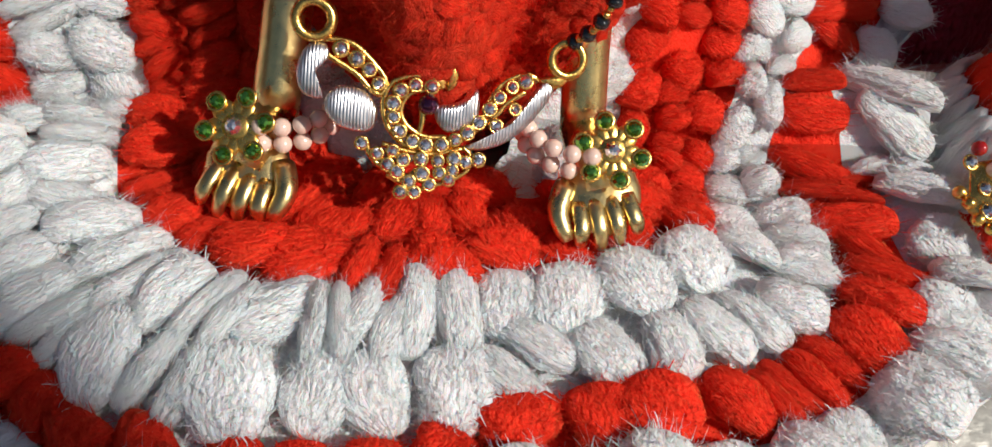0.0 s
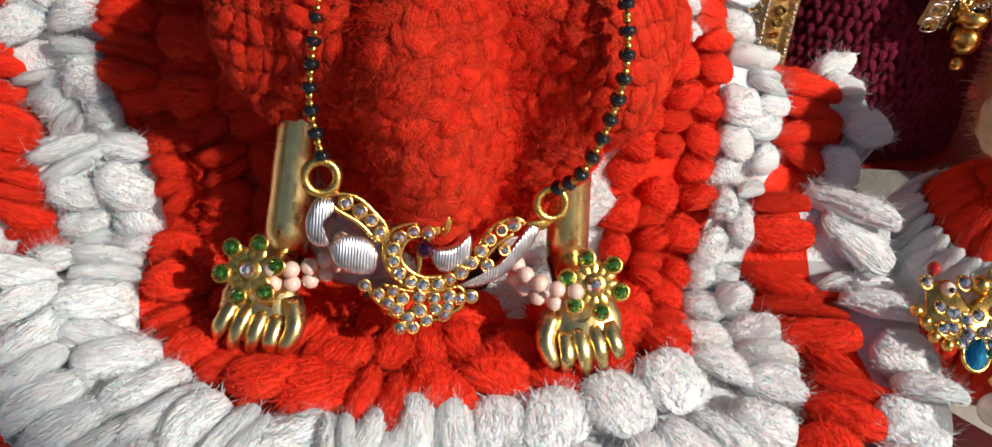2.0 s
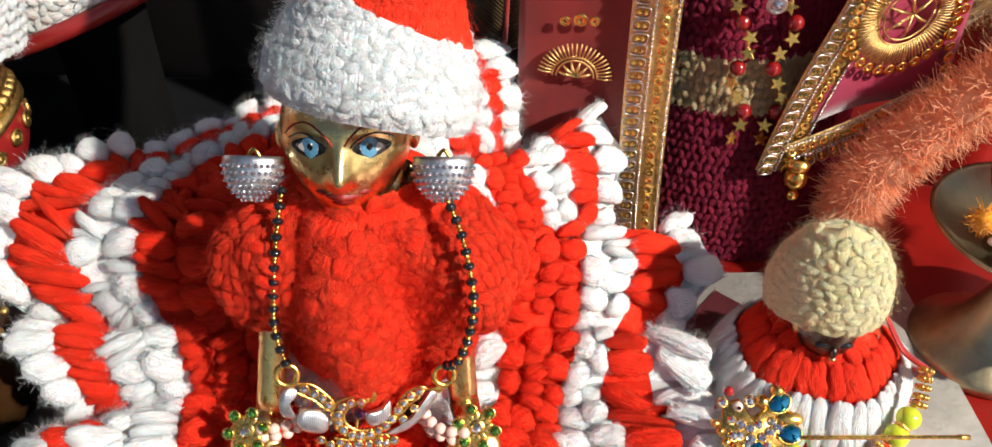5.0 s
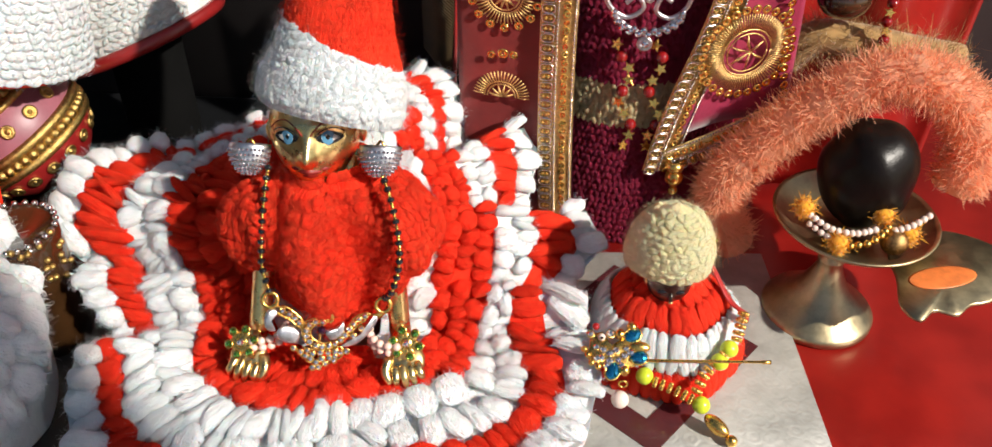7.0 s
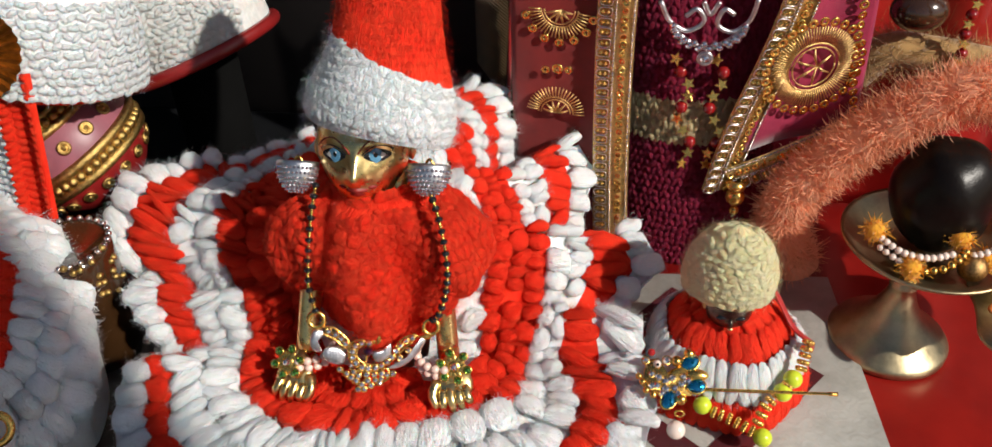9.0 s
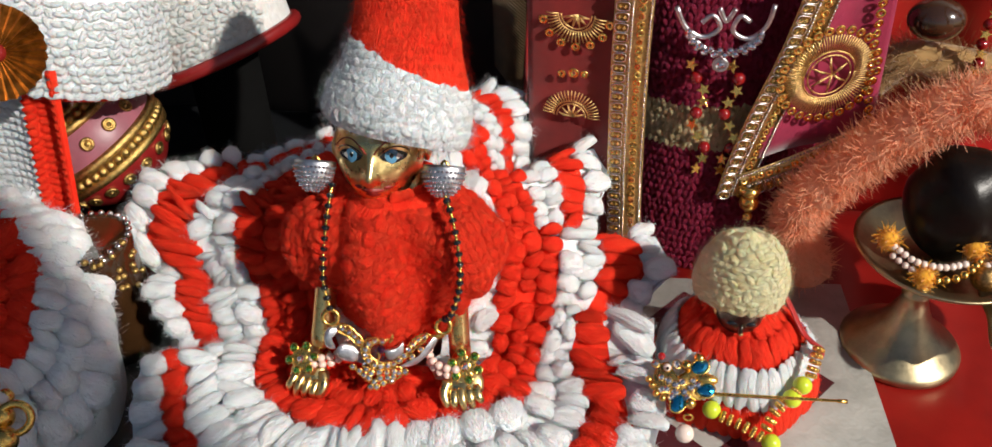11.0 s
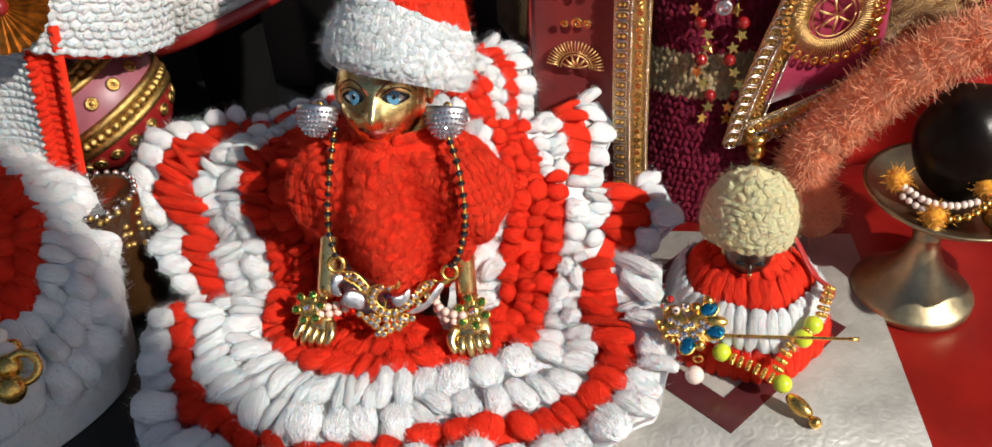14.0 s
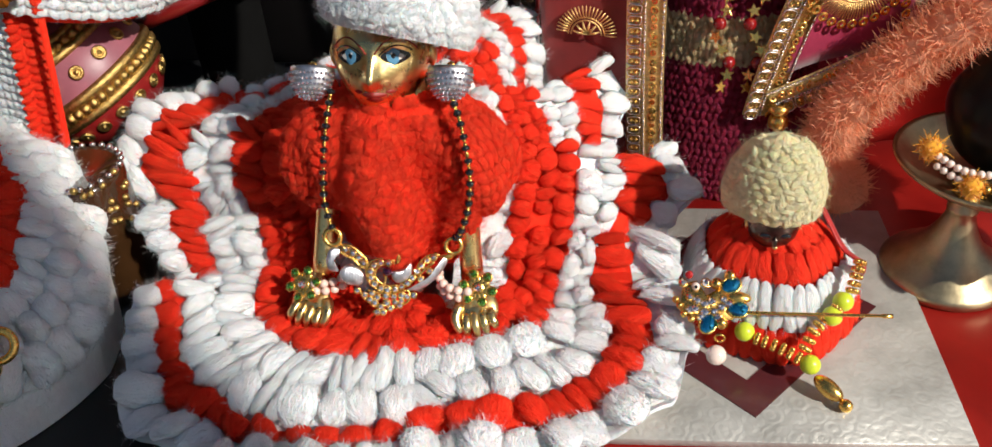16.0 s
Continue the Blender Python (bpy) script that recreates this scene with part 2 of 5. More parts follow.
def stone(name, colour, rough=0.03, trans=0.0):
    """A cut glass stone with its foil behind it."""

    def build(nt, bsdf):
        bsdf.inputs["Base Color"].default_value = (*colour, 1)
        bsdf.inputs["Roughness"].default_value = rough
        bsdf.inputs["Metallic"].default_value = 0.92
        bsdf.inputs["Coat Weight"].default_value = 1.0
        bsdf.inputs["Coat Roughness"].default_value = 0.02
        bsdf.inputs["Transmission Weight"].default_value = trans

    return material(name, build)


RED_YARN = yarn("red_yarn", (0.80, 0.018, 0.006), (0.97, 0.046, 0.014), 0.15)
WHITE_YARN = yarn("white_yarn", (0.84, 0.84, 0.845), (0.93, 0.93, 0.94), 0.3)
CREAM_YARN = yarn("cream_yarn", (1.0, 0.76, 0.36), (1.0, 0.86, 0.52), 0.3)
MAROON_YARN = yarn("maroon_yarn", (0.16, 0.008, 0.028), (0.28, 0.016, 0.05), 0.25)
TAN_YARN = yarn("tan_yarn", (0.42, 0.30, 0.15), (0.62, 0.48, 0.28), 0.25)
BRASS = metal("polished_brass", (0.90, 0.68, 0.30), 0.26, 0.25)
DULL_BRASS = metal("dull_brass", (0.52, 0.43, 0.26), 0.36, 0.3, 120.0)
GOLD = metal("gold_plate", (0.95, 0.58, 0.15), 0.24, 0.25, 400.0)
SILVER_ENGRAVED = metal("engraved_silver", (0.80, 0.79, 0.82), 0.30, 0.2, 500.0, 0.4)
_nt = SILVER_ENGRAVED.node_tree
_w = node(_nt, "ShaderNodeTexWave", Scale=620.0, Distortion=1.0)
_tc = _nt.nodes.new("ShaderNodeTexCoord")
_nt.links.new(_tc.outputs["Object"], _w.inputs["Vector"])
bump(_nt, _nt.nodes["Principled BSDF"], _w.outputs["Fac"], 0.35, 0.0003)
SILVER = metal("frosted_silver", (0.78, 0.77, 0.80), 0.32, 0.2, 500.0, 0.4)
CRYSTAL = stone("crystal", (0.70, 0.68, 0.72))
GREEN_STONE = stone("green_stone", (0.14, 0.42, 0.05))
BLUE_STONE = stone("blue_stone", (0.0, 0.30, 0.55))
PURPLE_STONE = stone("purple_stone", (0.12, 0.01, 0.06))
PEARL = plain("pearl", (0.90, 0.74, 0.64), 0.18, 0.1, 300.0, 0.05, 0.6, 0.6)
PINK_PEARL = plain("pink_pearl", (0.85, 0.62, 0.52), 0.2, 0.15, 300.0, 0.05, 0.6, 0.6)
BLACK_BEAD = plain("black_bead", (0.008, 0.008, 0.009), 0.1, 0.2, 300.0, 0.05, 0.6, 0.5)
LIME_BEAD = plain("lime_bead", (0.62, 0.74, 0.04), 0.28, 0.12, 300.0, 0.05, 0.5)

# ---- the shelf and its surroundings ----
def red_cloth(nt, bsdf):
    tc = nt.nodes.new("ShaderNodeTexCoord")
    n1 = node(nt, "ShaderNodeTexNoise", Scale=30.0, Detail=6.0)
    n2 = node(nt, "ShaderNodeTexNoise", Scale=900.0, Detail=2.0)
    for n in (n1, n2):
        nt.links.new(tc.outputs["Object"], n.inputs["Vector"])
    nt.links.new(ramp(nt, n1.outputs["Fac"], [(0.35, (0.26, 0.008, 0.006)), (0.65, (0.42, 0.018, 0.012))]), bsdf.inputs["Base Color"])
    bsdf.inputs["Roughness"].default_value = 0.38
    bsdf.inputs["Coat Weight"].default_value = 0.15
    bump(nt, bsdf, n2.outputs["Fac"], 0.15, 0.0002)


def foil(nt, bsdf):
    """Embossed silver foil: small rings and wrinkles, clouded by age."""
    tc = nt.nodes.new("ShaderNodeTexCoord")
    vor = node(nt, "ShaderNodeTexVoronoi", Scale=170.0)
    wave = node(nt, "ShaderNodeMath")
    wave.operation = "SINE"
    mul = node(nt, "ShaderNodeMath")
    mul.operation = "MULTIPLY"
    mul.inputs[1].default_value = 16.0
    n1 = node(nt, "ShaderNodeTexNoise", Scale=35.0, Detail=6.0, Roughness=0.65)
    n2 = node(nt, "ShaderNodeTexNoise", Scale=240.0, Detail=4.0)
    for n in (vor, n1, n2):
        nt.links.new(tc.outputs["Object"], n.inputs["Vector"])
    nt.links.new(vor.outputs["Distance"], mul.inputs[0])
    nt.links.new(mul.outputs[0], wave.inputs[0])
    nt.links.new(ramp(nt, n1.outputs["Fac"], [(0.3, (0.30, 0.29, 0.26)), (0.6, (0.50, 0.49, 0.45))]), bsdf.inputs["Base Color"])
    bsdf.inputs["Metallic"].default_value = 0.35
    bsdf.inputs["Roughness"].default_value = 0.42
    first = bump(nt, bsdf, wave.outputs[0], 0.10, 0.0004)
    bump(nt, bsdf, n2.outputs["Fac"], 0.35, 0.0008, first)


RED_CLOTH = material("red_table_cloth", red_cloth)
FOIL = material("silver_foil", foil)
MAROON_CARD = plain("maroon_card", (0.085, 0.02, 0.024), 0.25, 0.2, 90.0, 0.1, 0.5, 0.3)
DARK_WALL = plain("dark_wall", (0.028, 0.022, 0.022), 0.6, 0.5, 12.0, 0.3)
SLATE = plain("black_slate", (0.014, 0.015, 0.017), 0.32, 0.5, 14.0, 0.15)

k = Kit().add(slab([(-1.0, -40), (60, -40), (60, 24), (-1.0, 24)], -3.0, -0.35, 0.1))
whole("table", k, RED_CLOTH, (20, -8, -3.0), "table covered in smooth deep red cloth", "table", kind="structure")
k = Kit().add(slab([(-60, -40), (-1.05, -40), (-1.05, 24), (-60, 24)], -3.0, -0.5, 0.1))
whole("shelf", k, SLATE, (-30, -8, -3.0), "dark slate shelf top beside the red table", "shelf", kind="structure")
k = Kit().add(slab([(-60, 24.1), (60, 24.1), (60, 26), (-60, 26)], -3.0, 60, 0.1))
whole("wall_back", k, DARK_WALL, (0, 25, -3), "dark wall behind the figures", "wall", kind="structure")
# side wall out of view, added and coloured dark to cut the ambient light
k = Kit().add(slab([(-62, -40), (-60.1, -40), (-60.1, 26), (-62, 26)], -3.0, 60, 0.1))
whole("wall_west", k, DARK_WALL, (-61, -8, -3), "unseen dark side wall added to hold back sky light", "wall", kind="structure")

# added east wall, out of view: its opening bounds the sun, the y = -46 edge shades the left
for y0, y1, z0, z1 in ((-66, -46, -3, 140), (25, 40, -3, 140), (-46, 25, 120, 140), (-46, 25, -3, 4)):
    k = Kit().add(slab([(60.1, y0), (62, y0), (62, y1), (60.1, y1)], z0, z1, 0.1))
    whole("wall_east", k, DARK_WALL, (61, (y0 + y1) / 2, z0), "unseen wall added round an opening to bound the sunlight", "wall", kind="structure")
k = Kit().add(slab([(-2.5, -2.6), (7.9, -2.5), (13.5, -2.1), (19.1, -1.6), (18.75, 4.3), (18.3, 10.7), (5, 10.0), (-2.5, 9.0)], -0.32, 0.0, 0.03))
whole("foil_board", k, FOIL, (8, 4, -0.32), "thin board covered in embossed silver foil", "board")


def square_ring(c, half, band, turn, z0, z1):
    a = np.radians(turn + np.array([45, 135, 225, 315]))
    d = np.stack([np.cos(a), np.sin(a)], 1) * math.sqrt(2)
    out, inn = np.array(c) + d * half, np.array(c) + d * (half - band)
    v = np.concatenate([np.c_[q, np.full(4, z)] for q, z in ((out, z0), (out, z1), (inn, z1), (inn, z0))])
    return v, [grid_faces(4, 4, True)], v[:, :2]


e = np.array([4.8, 5.8]) / math.hypot(4.8, 5.8)
g = np.array([-e[1], e[0]])
cc = np.array([12.33, -1.2]) + 3.75 * e + 3.75 * g
k = Kit().add(square_ring(cc, 3.75, 1.15, math.degrees(math.atan2(e[1], e[0])), 0.005, 0.045))
whole("maroon_card_frame", k, MAROON_CARD, (*cc, 0), "square dark maroon glossy paper border lying on foil", "paper", smooth=False)

# ---- crochet ----
def puff(seed, length=1.0, wide=0.42, high=0.46, plies=10, around=36, along=15, wisps=420, blunt=0.3, reach=1.0, relief=0.17, tufts=0.45):
    """One puff stitch: a soft lump along x of slanting plies, drawn in at both ends, felted over with fine fibre."""
    r = np.random.default_rng(seed)
    k = Kit()
    skew, lean, bend = r.normal(0, 0.10), r.normal(0, 0.12), r.normal(0, 0.06)
    ph = r.uniform(0, 6, 4)
    turn = r.choice([-1, 1]) * r.uniform(1.2, 2.6)

    def skin(s, a):
        belly = math.sin(PI * min(max(s + lean * s * (1 - s), 0.0), 1.0)) ** blunt
        g = 0.92 + 0.07 * math.sin(3 * a + 5 * s + ph[1]) + 0.05 * math.sin(9 * s + 2 * a + ph[2])
        ridge = abs(math.sin(0.5 * plies * (a + turn * (s - 0.5) * 0.6) + ph[3]))
        g += relief * (ridge - 0.6) * (1 + 0.6 * math.sin(2 * a + ph[0]))
        return np.array([(s - 0.5) * length, wide * belly * g * math.cos(a) + skew * (s - 0.5) + bend * math.sin(PI * s), high * (0.35 + 0.65 * g * math.sin(a)) * belly * 0.75 + 0.02])

    ss = 0.5 - 0.5 * np.cos(PI * np.linspace(0.0, 1.0, along))
    aa = np.linspace(0, 2 * PI, around + 1)[:-1]
    v, f, uv = sheet(skin, ss, aa, 0, True)
    k.add((v, [q[:, ::-1] for q in f], uv * np.array([1.0, 0.25])))
    vs, fs = [], []
    for n in range(wisps):
        s, a = r.uniform(0.05, 0.95), r.uniform(-0.3, PI + 0.3)
        q = skin(s, a)
        up = unit(np.array([0.5 * (s - 0.5), math.cos(a), math.sin(a)]) + r.normal(0, 0.3, 3))
        d = unit(np.array([r.choice([-1, 1]), 0, 0]) + r.normal(0, 0.45, 3))
        loose = r.random() < tufts
        side = unit(np.cross(d, up)) * (r.uniform(0.0022, 0.0042) if loose else r.uniform(0.006, 0.012))
        l = r.uniform(0.06, 0.18) * reach
        lift = (r.uniform(0.08, 0.22) if loose else r.uniform(0.015, 0.05)) * reach
        sway = r.normal(0, 0.05)
        base = len(vs)
        for t in (0.0, 0.5, 1.0):
            rise = lift * t if loose else lift * math.sin(PI * (0.1 + 0.75 * t))
            c = q + d * l * t + up * rise + np.cross(d, up) * sway * t * t
            vs += [c - side * (1 - 0.75 * t), c + side * (1 - 0.75 * t)]
        fs += [(base + 2 * j, base + 2 * j + 1, base + 2 * j + 3, base + 2 * j + 2) for j in range(2)]
    k.add((np.array(vs), [np.array(fs)], None))
    return k


def raw(kit):
    """A kit as one shape, to be set many times into another kit."""
    return np.concatenate(kit.v), kit.f, np.concatenate(kit.uv)


PUFFS = [puff(s) for s in range(8)]
SOFT = [puff(60 + s, 1.0, 0.42, 0.46, 10, 24, 11, 190) for s in range(8)]
SLIM = [puff(20 + s, 1.0, 0.30, 0.40, 7, 22, 9, 120, 0.35) for s in range(6)]
LOOPS = [puff(40 + s, 1.0, 0.36, 0.46, 5, 13, 6, 34, 0.5, 1.6, 0.2, 0.5) for s in range(6)]
SOFT_RAW, LOOP_RAW = [raw(q) for q in SOFT], [raw(q) for q in LOOPS]
MESHES = {}


def puff_mesh(kind, n, mat):
    key = (kind, n, mat.name)
    if key not in MESHES:
        MESHES[key] = {"puff": PUFFS, "soft": SOFT, "slim": SLIM}[kind][n].mesh("stitch", mat)
    return MESHES[key]


def hairs(count, where, length=0.35, width=0.012, seed=1, spread=0.7):
    """Loose fibres: thin bent ribbons that start at where() -> point, normal."""
    r = np.random.default_rng(seed)
    k = Kit()
    vs, fs = [], []
    for n in range(count):
        p, nrm = where(r)
        d = unit(np.array(nrm) * 0.9 + r.normal(0, spread, 3))
        side = unit(np.cross(d, r.normal(0, 1, 3)))
        bend = r.normal(0, 0.7 * spread, 3)
        l = length * r.uniform(0.4, 1.3)
        base = len(vs)
        for s in (0.0, 0.4, 0.75, 1.0):
            q = np.array(p) + d * l * s + bend * l * s * s
            w = side * width * (1 - 0.7 * s) / 2
            vs += [q - w, q + w]
        fs += [(base + 2 * i, base + 2 * i + 1, base + 2 * i + 3, base + 2 * i + 2) for i in range(3)]
    k.add((np.array(vs), [np.array(fs)], None))
    return k


def surface_frame(fn, u, v, eu=0.02, ev=0.01):
    """Point, directions along u and v, and normal of fn(u, v)."""
    p = np.array(fn(u, v))
    du = unit(np.array(fn(u + eu, v)) - p)
    dv = unit(np.array(fn(u, v + ev)) - p)
    return p, du, dv, unit(np.cross(du, dv))


# ---- the wide crochet skirt ----
HUB = np.array([0.3, 3.5])
# the skirt's folds: the angles of crests and valleys, and along each the ends of the colour bands and the heights
FOLD_AT = np.array([6, 11, 15, 20, 26, 34, 41, 48, 53, 61, 72, 80, 92, 110, 128, 140, 152, 162, 170, 176, 183, 192, 200, 212, 222, 240, 255, 270, 285, 300, 315, 330, 342, 357])


def folded(values):
    """A smooth closed function of the angle that rests at each fold's crest or valley."""
    at = np.radians(np.r_[FOLD_AT[-1] - 360, FOLD_AT, FOLD_AT[0] + 360])
    w = np.r_[values[-1], values, values[0]]

    def fn(phi):
        phi = phi % (2 * PI)
        i = min(max(int(np.searchsorted(at, phi)) - 1, 0), len(at) - 2)
        s = (phi - at[i]) / (at[i + 1] - at[i])
        s = 0.35 * s + 0.65 * s * s * (3 - 2 * s)
        return w[i] + (w[i + 1] - w[i]) * s

    return fn


W1 = folded([3.3, 3.4, 3.6, 3.7, 3.9, 4, 4.1, 4.1, 4.2, 4.3, 4.4, 4.5, 4.5, 4.5, 4.6, 4.6, 4.4, 4, 3.7, 3.5, 3.3, 3.2, 3, 2.8, 2.5, 1.9, 1.6, 1.6, 1.7, 2, 2.4, 2.8, 3.2, 3.3])
R1 = folded([5.6, 5.6, 5.8, 6, 6.2, 5.2, 6, 6.1, 6.3, 5.5, 6.5, 6.6, 7, 7.4, 8, 8.4, 8, 7.5, 7.4, 6.6, 5.9, 5.6, 6.2, 6.4, 5.9, 5.8, 5.2, 4.5, 4.2, 4.6, 5.1, 5.6, 5.2, 5.1])
W2 = folded([6.6, 6.5, 7.4, 7.9, 7.8, 5.8, 7.4, 7.9, 8.1, 6, 7.8, 7.9, 7.8, 8.6, 9, 9.2, 9.6, 9.6, 9.8, 7.8, 8.2, 7.4, 8.5, 9, 8.9, 8.5, 7.6, 7.2, 6.5, 6.8, 7.5, 7.9, 7.5, 6.3])
R2 = folded([7.5, 7.4, 8.7, 9.7, 9.4, 6.4, 8.4, 9.4, 9.6, 6.5, 9, 9.2, 8.5, 9.6, 9.6, 9.7, 11, 11.8, 12, 8.5, 9.5, 8.2, 9.4, 9.8, 10.2, 9.2, 8.4, 7.9, 7.4, 7.9, 8.7, 9.3, 9.1, 7.9])
W3 = folded([9.5, 7.8, 9.6, 10.9, 10.4, 7, 9.3, 10.9, 10.8, 7.1, 10.6, 10.8, 9, 10.6, 10.2, 10.2, 12.1, 13.2, 13.5, 9.2, 10.8, 8.9, 10.3, 11, 11.6, 10.4, 9.4, 9, 8.8, 9.1, 9.7, 10.7, 10.3, 9.5])
Z_WAIST = folded([3, 3.8, 4.8, 5.4, 6.2, 6.2, 6.8, 7.4, 7.6, 7.5, 8.3, 8.4, 8, 7.4, 7, 6.6, 6.4, 6, 5.4, 4.6, 3.9, 3.4, 2.8, 2.2, 1.9, 1.75, 1.75, 1.75, 1.75, 1.75, 1.75, 1.9, 1.8, 2.2])
Z_MID = folded([3.3, 2.9, 4, 4.6, 5.7, 3.2, 5.4, 6.1, 6.8, 4.4, 8, 8.4, 7, 6.6, 6.2, 5.6, 6, 6.4, 5.4, 3.6, 3.8, 2.6, 2.5, 1.8, 1.6, 1.7, 1.75, 1.75, 1.75, 1.75, 1.7, 1.8, 1.4, 1.9])
Z_EDGE = folded([3.3, 1.2, 2.9, 3.8, 4.4, 1.4, 4.4, 5.3, 6, 2, 7.6, 8.2, 4.5, 6, 5.6, 5.9, 6.1, 5.8, 4.5, 1.6, 4.5, 1.3, 2.8, 1.6, 1.2, 0.9, 0.9, 0.9, 0.9, 0.9, 1, 1.3, 1.5, 2.2])


def clamp(a):
    return min(max(a, 0.0), 1.0)


def skirt_z(x, y, phi, r):
    a, b, c = W1(phi), R1(phi), W3(phi)
    z = np.interp(r, [a, b, 0.5 * (b + c), c], [Z_WAIST(phi), Z_MID(phi), 0.42 * Z_MID(phi) + 0.58 * Z_EDGE(phi), Z_EDGE(phi)])
    z -= 0.25 * clamp((y - 0.5) / 2)
    z += 0.22 * math.sin(27 * phi + 1.2 * math.sin(3 * phi)) * clamp((r - R2(phi) + 0.3) / 1.0)
    return z + 0.10 * math.sin(5 * phi + r) * clamp(r / 6)


def skirt(r, phi):
    x, y = HUB[0] + r * math.cos(phi), HUB[1] + r * math.sin(phi)
    return np.array([x, y, skirt_z(x, y, phi, r)])


dress = thing("crochet_skirt", (0.3, 3.5, 0), "red and white striped crochet skirt spread in ruffled rings", "skirt")
BANDS = [(lambda p: 1.2, W1, WHITE_YARN, 2), (W1, R1, RED_YARN, 3), (R1, W2, WHITE_YARN, 2), (W2, R2, RED_YARN, 1), (R2, W3, WHITE_YARN, 1)]
PHI = np.linspace(0, 2 * PI, 241)[:-1]
for lo, hi, mat, rows in BANDS:
    def under(u, v, lo=lo, hi=hi):
        p = skirt(lo(v) + (hi(v) - lo(v)) * u, v)
        return p - np.array([0, 0, 0.30])
    part("band", Kit().add(sheet(under, np.linspace(0, 1, 5), PHI, 0, True)), mat, dress)


def hem(u, v):
    p = skirt(W3(v), v)
    inner = skirt(W3(v) * (1 - (0.22 + 0.25 * clamp(p[1] / 4)) * u), v)
    return np.array([inner[0], inner[1], (p[2] - 0.12) * (1 - u) + 0.02 * u])


part("lining", Kit().add(sheet(hem, np.linspace(0, 1, 6), PHI, 0, True)), WHITE_YARN, dress)

spots, joined = [], {RED_YARN.name: Kit(), WHITE_YARN.name: Kit()}
placed = []
for b, (lo, hi, mat, rows) in enumerate(BANDS):
    for row in range(rows):
        f0, f1 = row / rows, (row + 1) / rows
        mid = (f0 + f1) / 2
        phi = rng.uniform(0, 0.1)
        while phi < 2 * PI - 0.03:
            depth = (hi(phi) - lo(phi)) / rows
            r = lo(phi) + (hi(phi) - lo(phi)) * mid
            wild = 0.5 + 0.5 * math.sin(2.3 * phi + 1.1 * row + b) 
            step = (0.68 + 0.45 * wild if b in (1, 2, 3) else 0.8 if b == 0 else 1.0) * rng.uniform(0.8, 1.2) * (0.8 if math.sin(phi) > -0.2 else 1.0)
            here = skirt(r, phi)
            nxt = skirt(r, phi + 0.03)
            speed = np.linalg.norm(nxt - here) / 0.03
            p, dr, dp, nn = surface_frame(skirt, r, phi, 0.05, 0.05)
            if nn[2] < 0:
                nn = -nn
            twist = rng.normal(0, 0.28) + (0.25 if row % 2 else -0.15)
            x = dr * math.cos(twist) + dp * math.sin(twist)
            x = unit(x)
            y = unit(np.cross(nn, x))
            L = depth * 1.16 * rng.uniform(0.92, 1.1)
            Wd = step / 0.80 * rng.uniform(1.0, 1.2)
            H = rng.uniform(0.8, 1.25) * (1.3 if b == 4 else 1.05)
            z0 = -0.10 + rng.normal(0, 0.03)
            p = p + dr * depth * rng.normal(0, 0.10)
            m = basis(p + nn * z0, x * L, y * Wd, nn * H)
            if r > 2.0:
                if rng.random() < (0.35 if math.cos(phi) < 0.1 else 0.1) and b in (1, 2, 3):
                    for sgn in (-1, 1):      # a slack stitch falls into two
                        m2 = basis(p + nn * z0 + y * Wd * 0.21 * sgn, unit(x + y * 0.18 * sgn) * L, y * Wd * 0.54, nn * H * rng.uniform(0.8, 1.1))
                        placed.append((m2, mat, int(rng.integers(8)), p, nn))
                else:
                    placed.append((m, mat, int(rng.integers(8)), p, nn))
            phi += step / speed
# the stitches at the front are pieces of their own, the rest is one mesh a colour
placed.sort(key=lambda q: q[3][1] + 0.25 * abs(q[3][0]))
for n, (m, mat, kind, p, nn) in enumerate(placed):
    if n < 290:
        piece("stitch", puff_mesh("puff", kind, mat), dress, m)
    else:
        joined[mat.name].add(SOFT_RAW[kind], 0, m)
for mat in (RED_YARN, WHITE_YARN):
    part("stitches", joined[mat.name], mat, dress, kind="stuff")
for mat, seed in ((RED_YARN, 3), (WHITE_YARN, 4)):
    mine = [q for q in placed if q[1] is mat]

    def start(r, mine=mine):
        m, _, _, p, nn = mine[r.integers(len(mine))]
        return m[:3, 3] + m[:3, 0] * r.uniform(-0.45, 0.45) + m[:3, 1] * r.uniform(-0.35, 0.35) + m[:3, 2] * 0.38, nn

    part("fuzz", hairs(15000, start, 0.22, 0.0045, seed), mat, dress, kind="stuff")

# ---- the brass figurine: head, arms and open palms in one mesh ----
EYE_WHITE = plain("painted_white", (0.75, 0.72, 0.66), 0.3, 0.1, 300.0, 0.05)
EYE_BLUE = plain("painted_blue", (0.12, 0.33, 0.52), 0.25, 0.3, 500.0, 0.05)
EYE_DARK = plain("painted_black", (0.01, 0.01, 0.012), 0.25, 0.2, 300.0, 0.05)
LIP_RED = plain("painted_red", (0.30, 0.02, 0.014), 0.5, 0.3, 500.0, 0.1)

HEAD = np.array([-0.32, 4.3, 10.25])
FACE_TURN = np.array(Euler((radians(-18), 0, radians(3))).to_matrix())


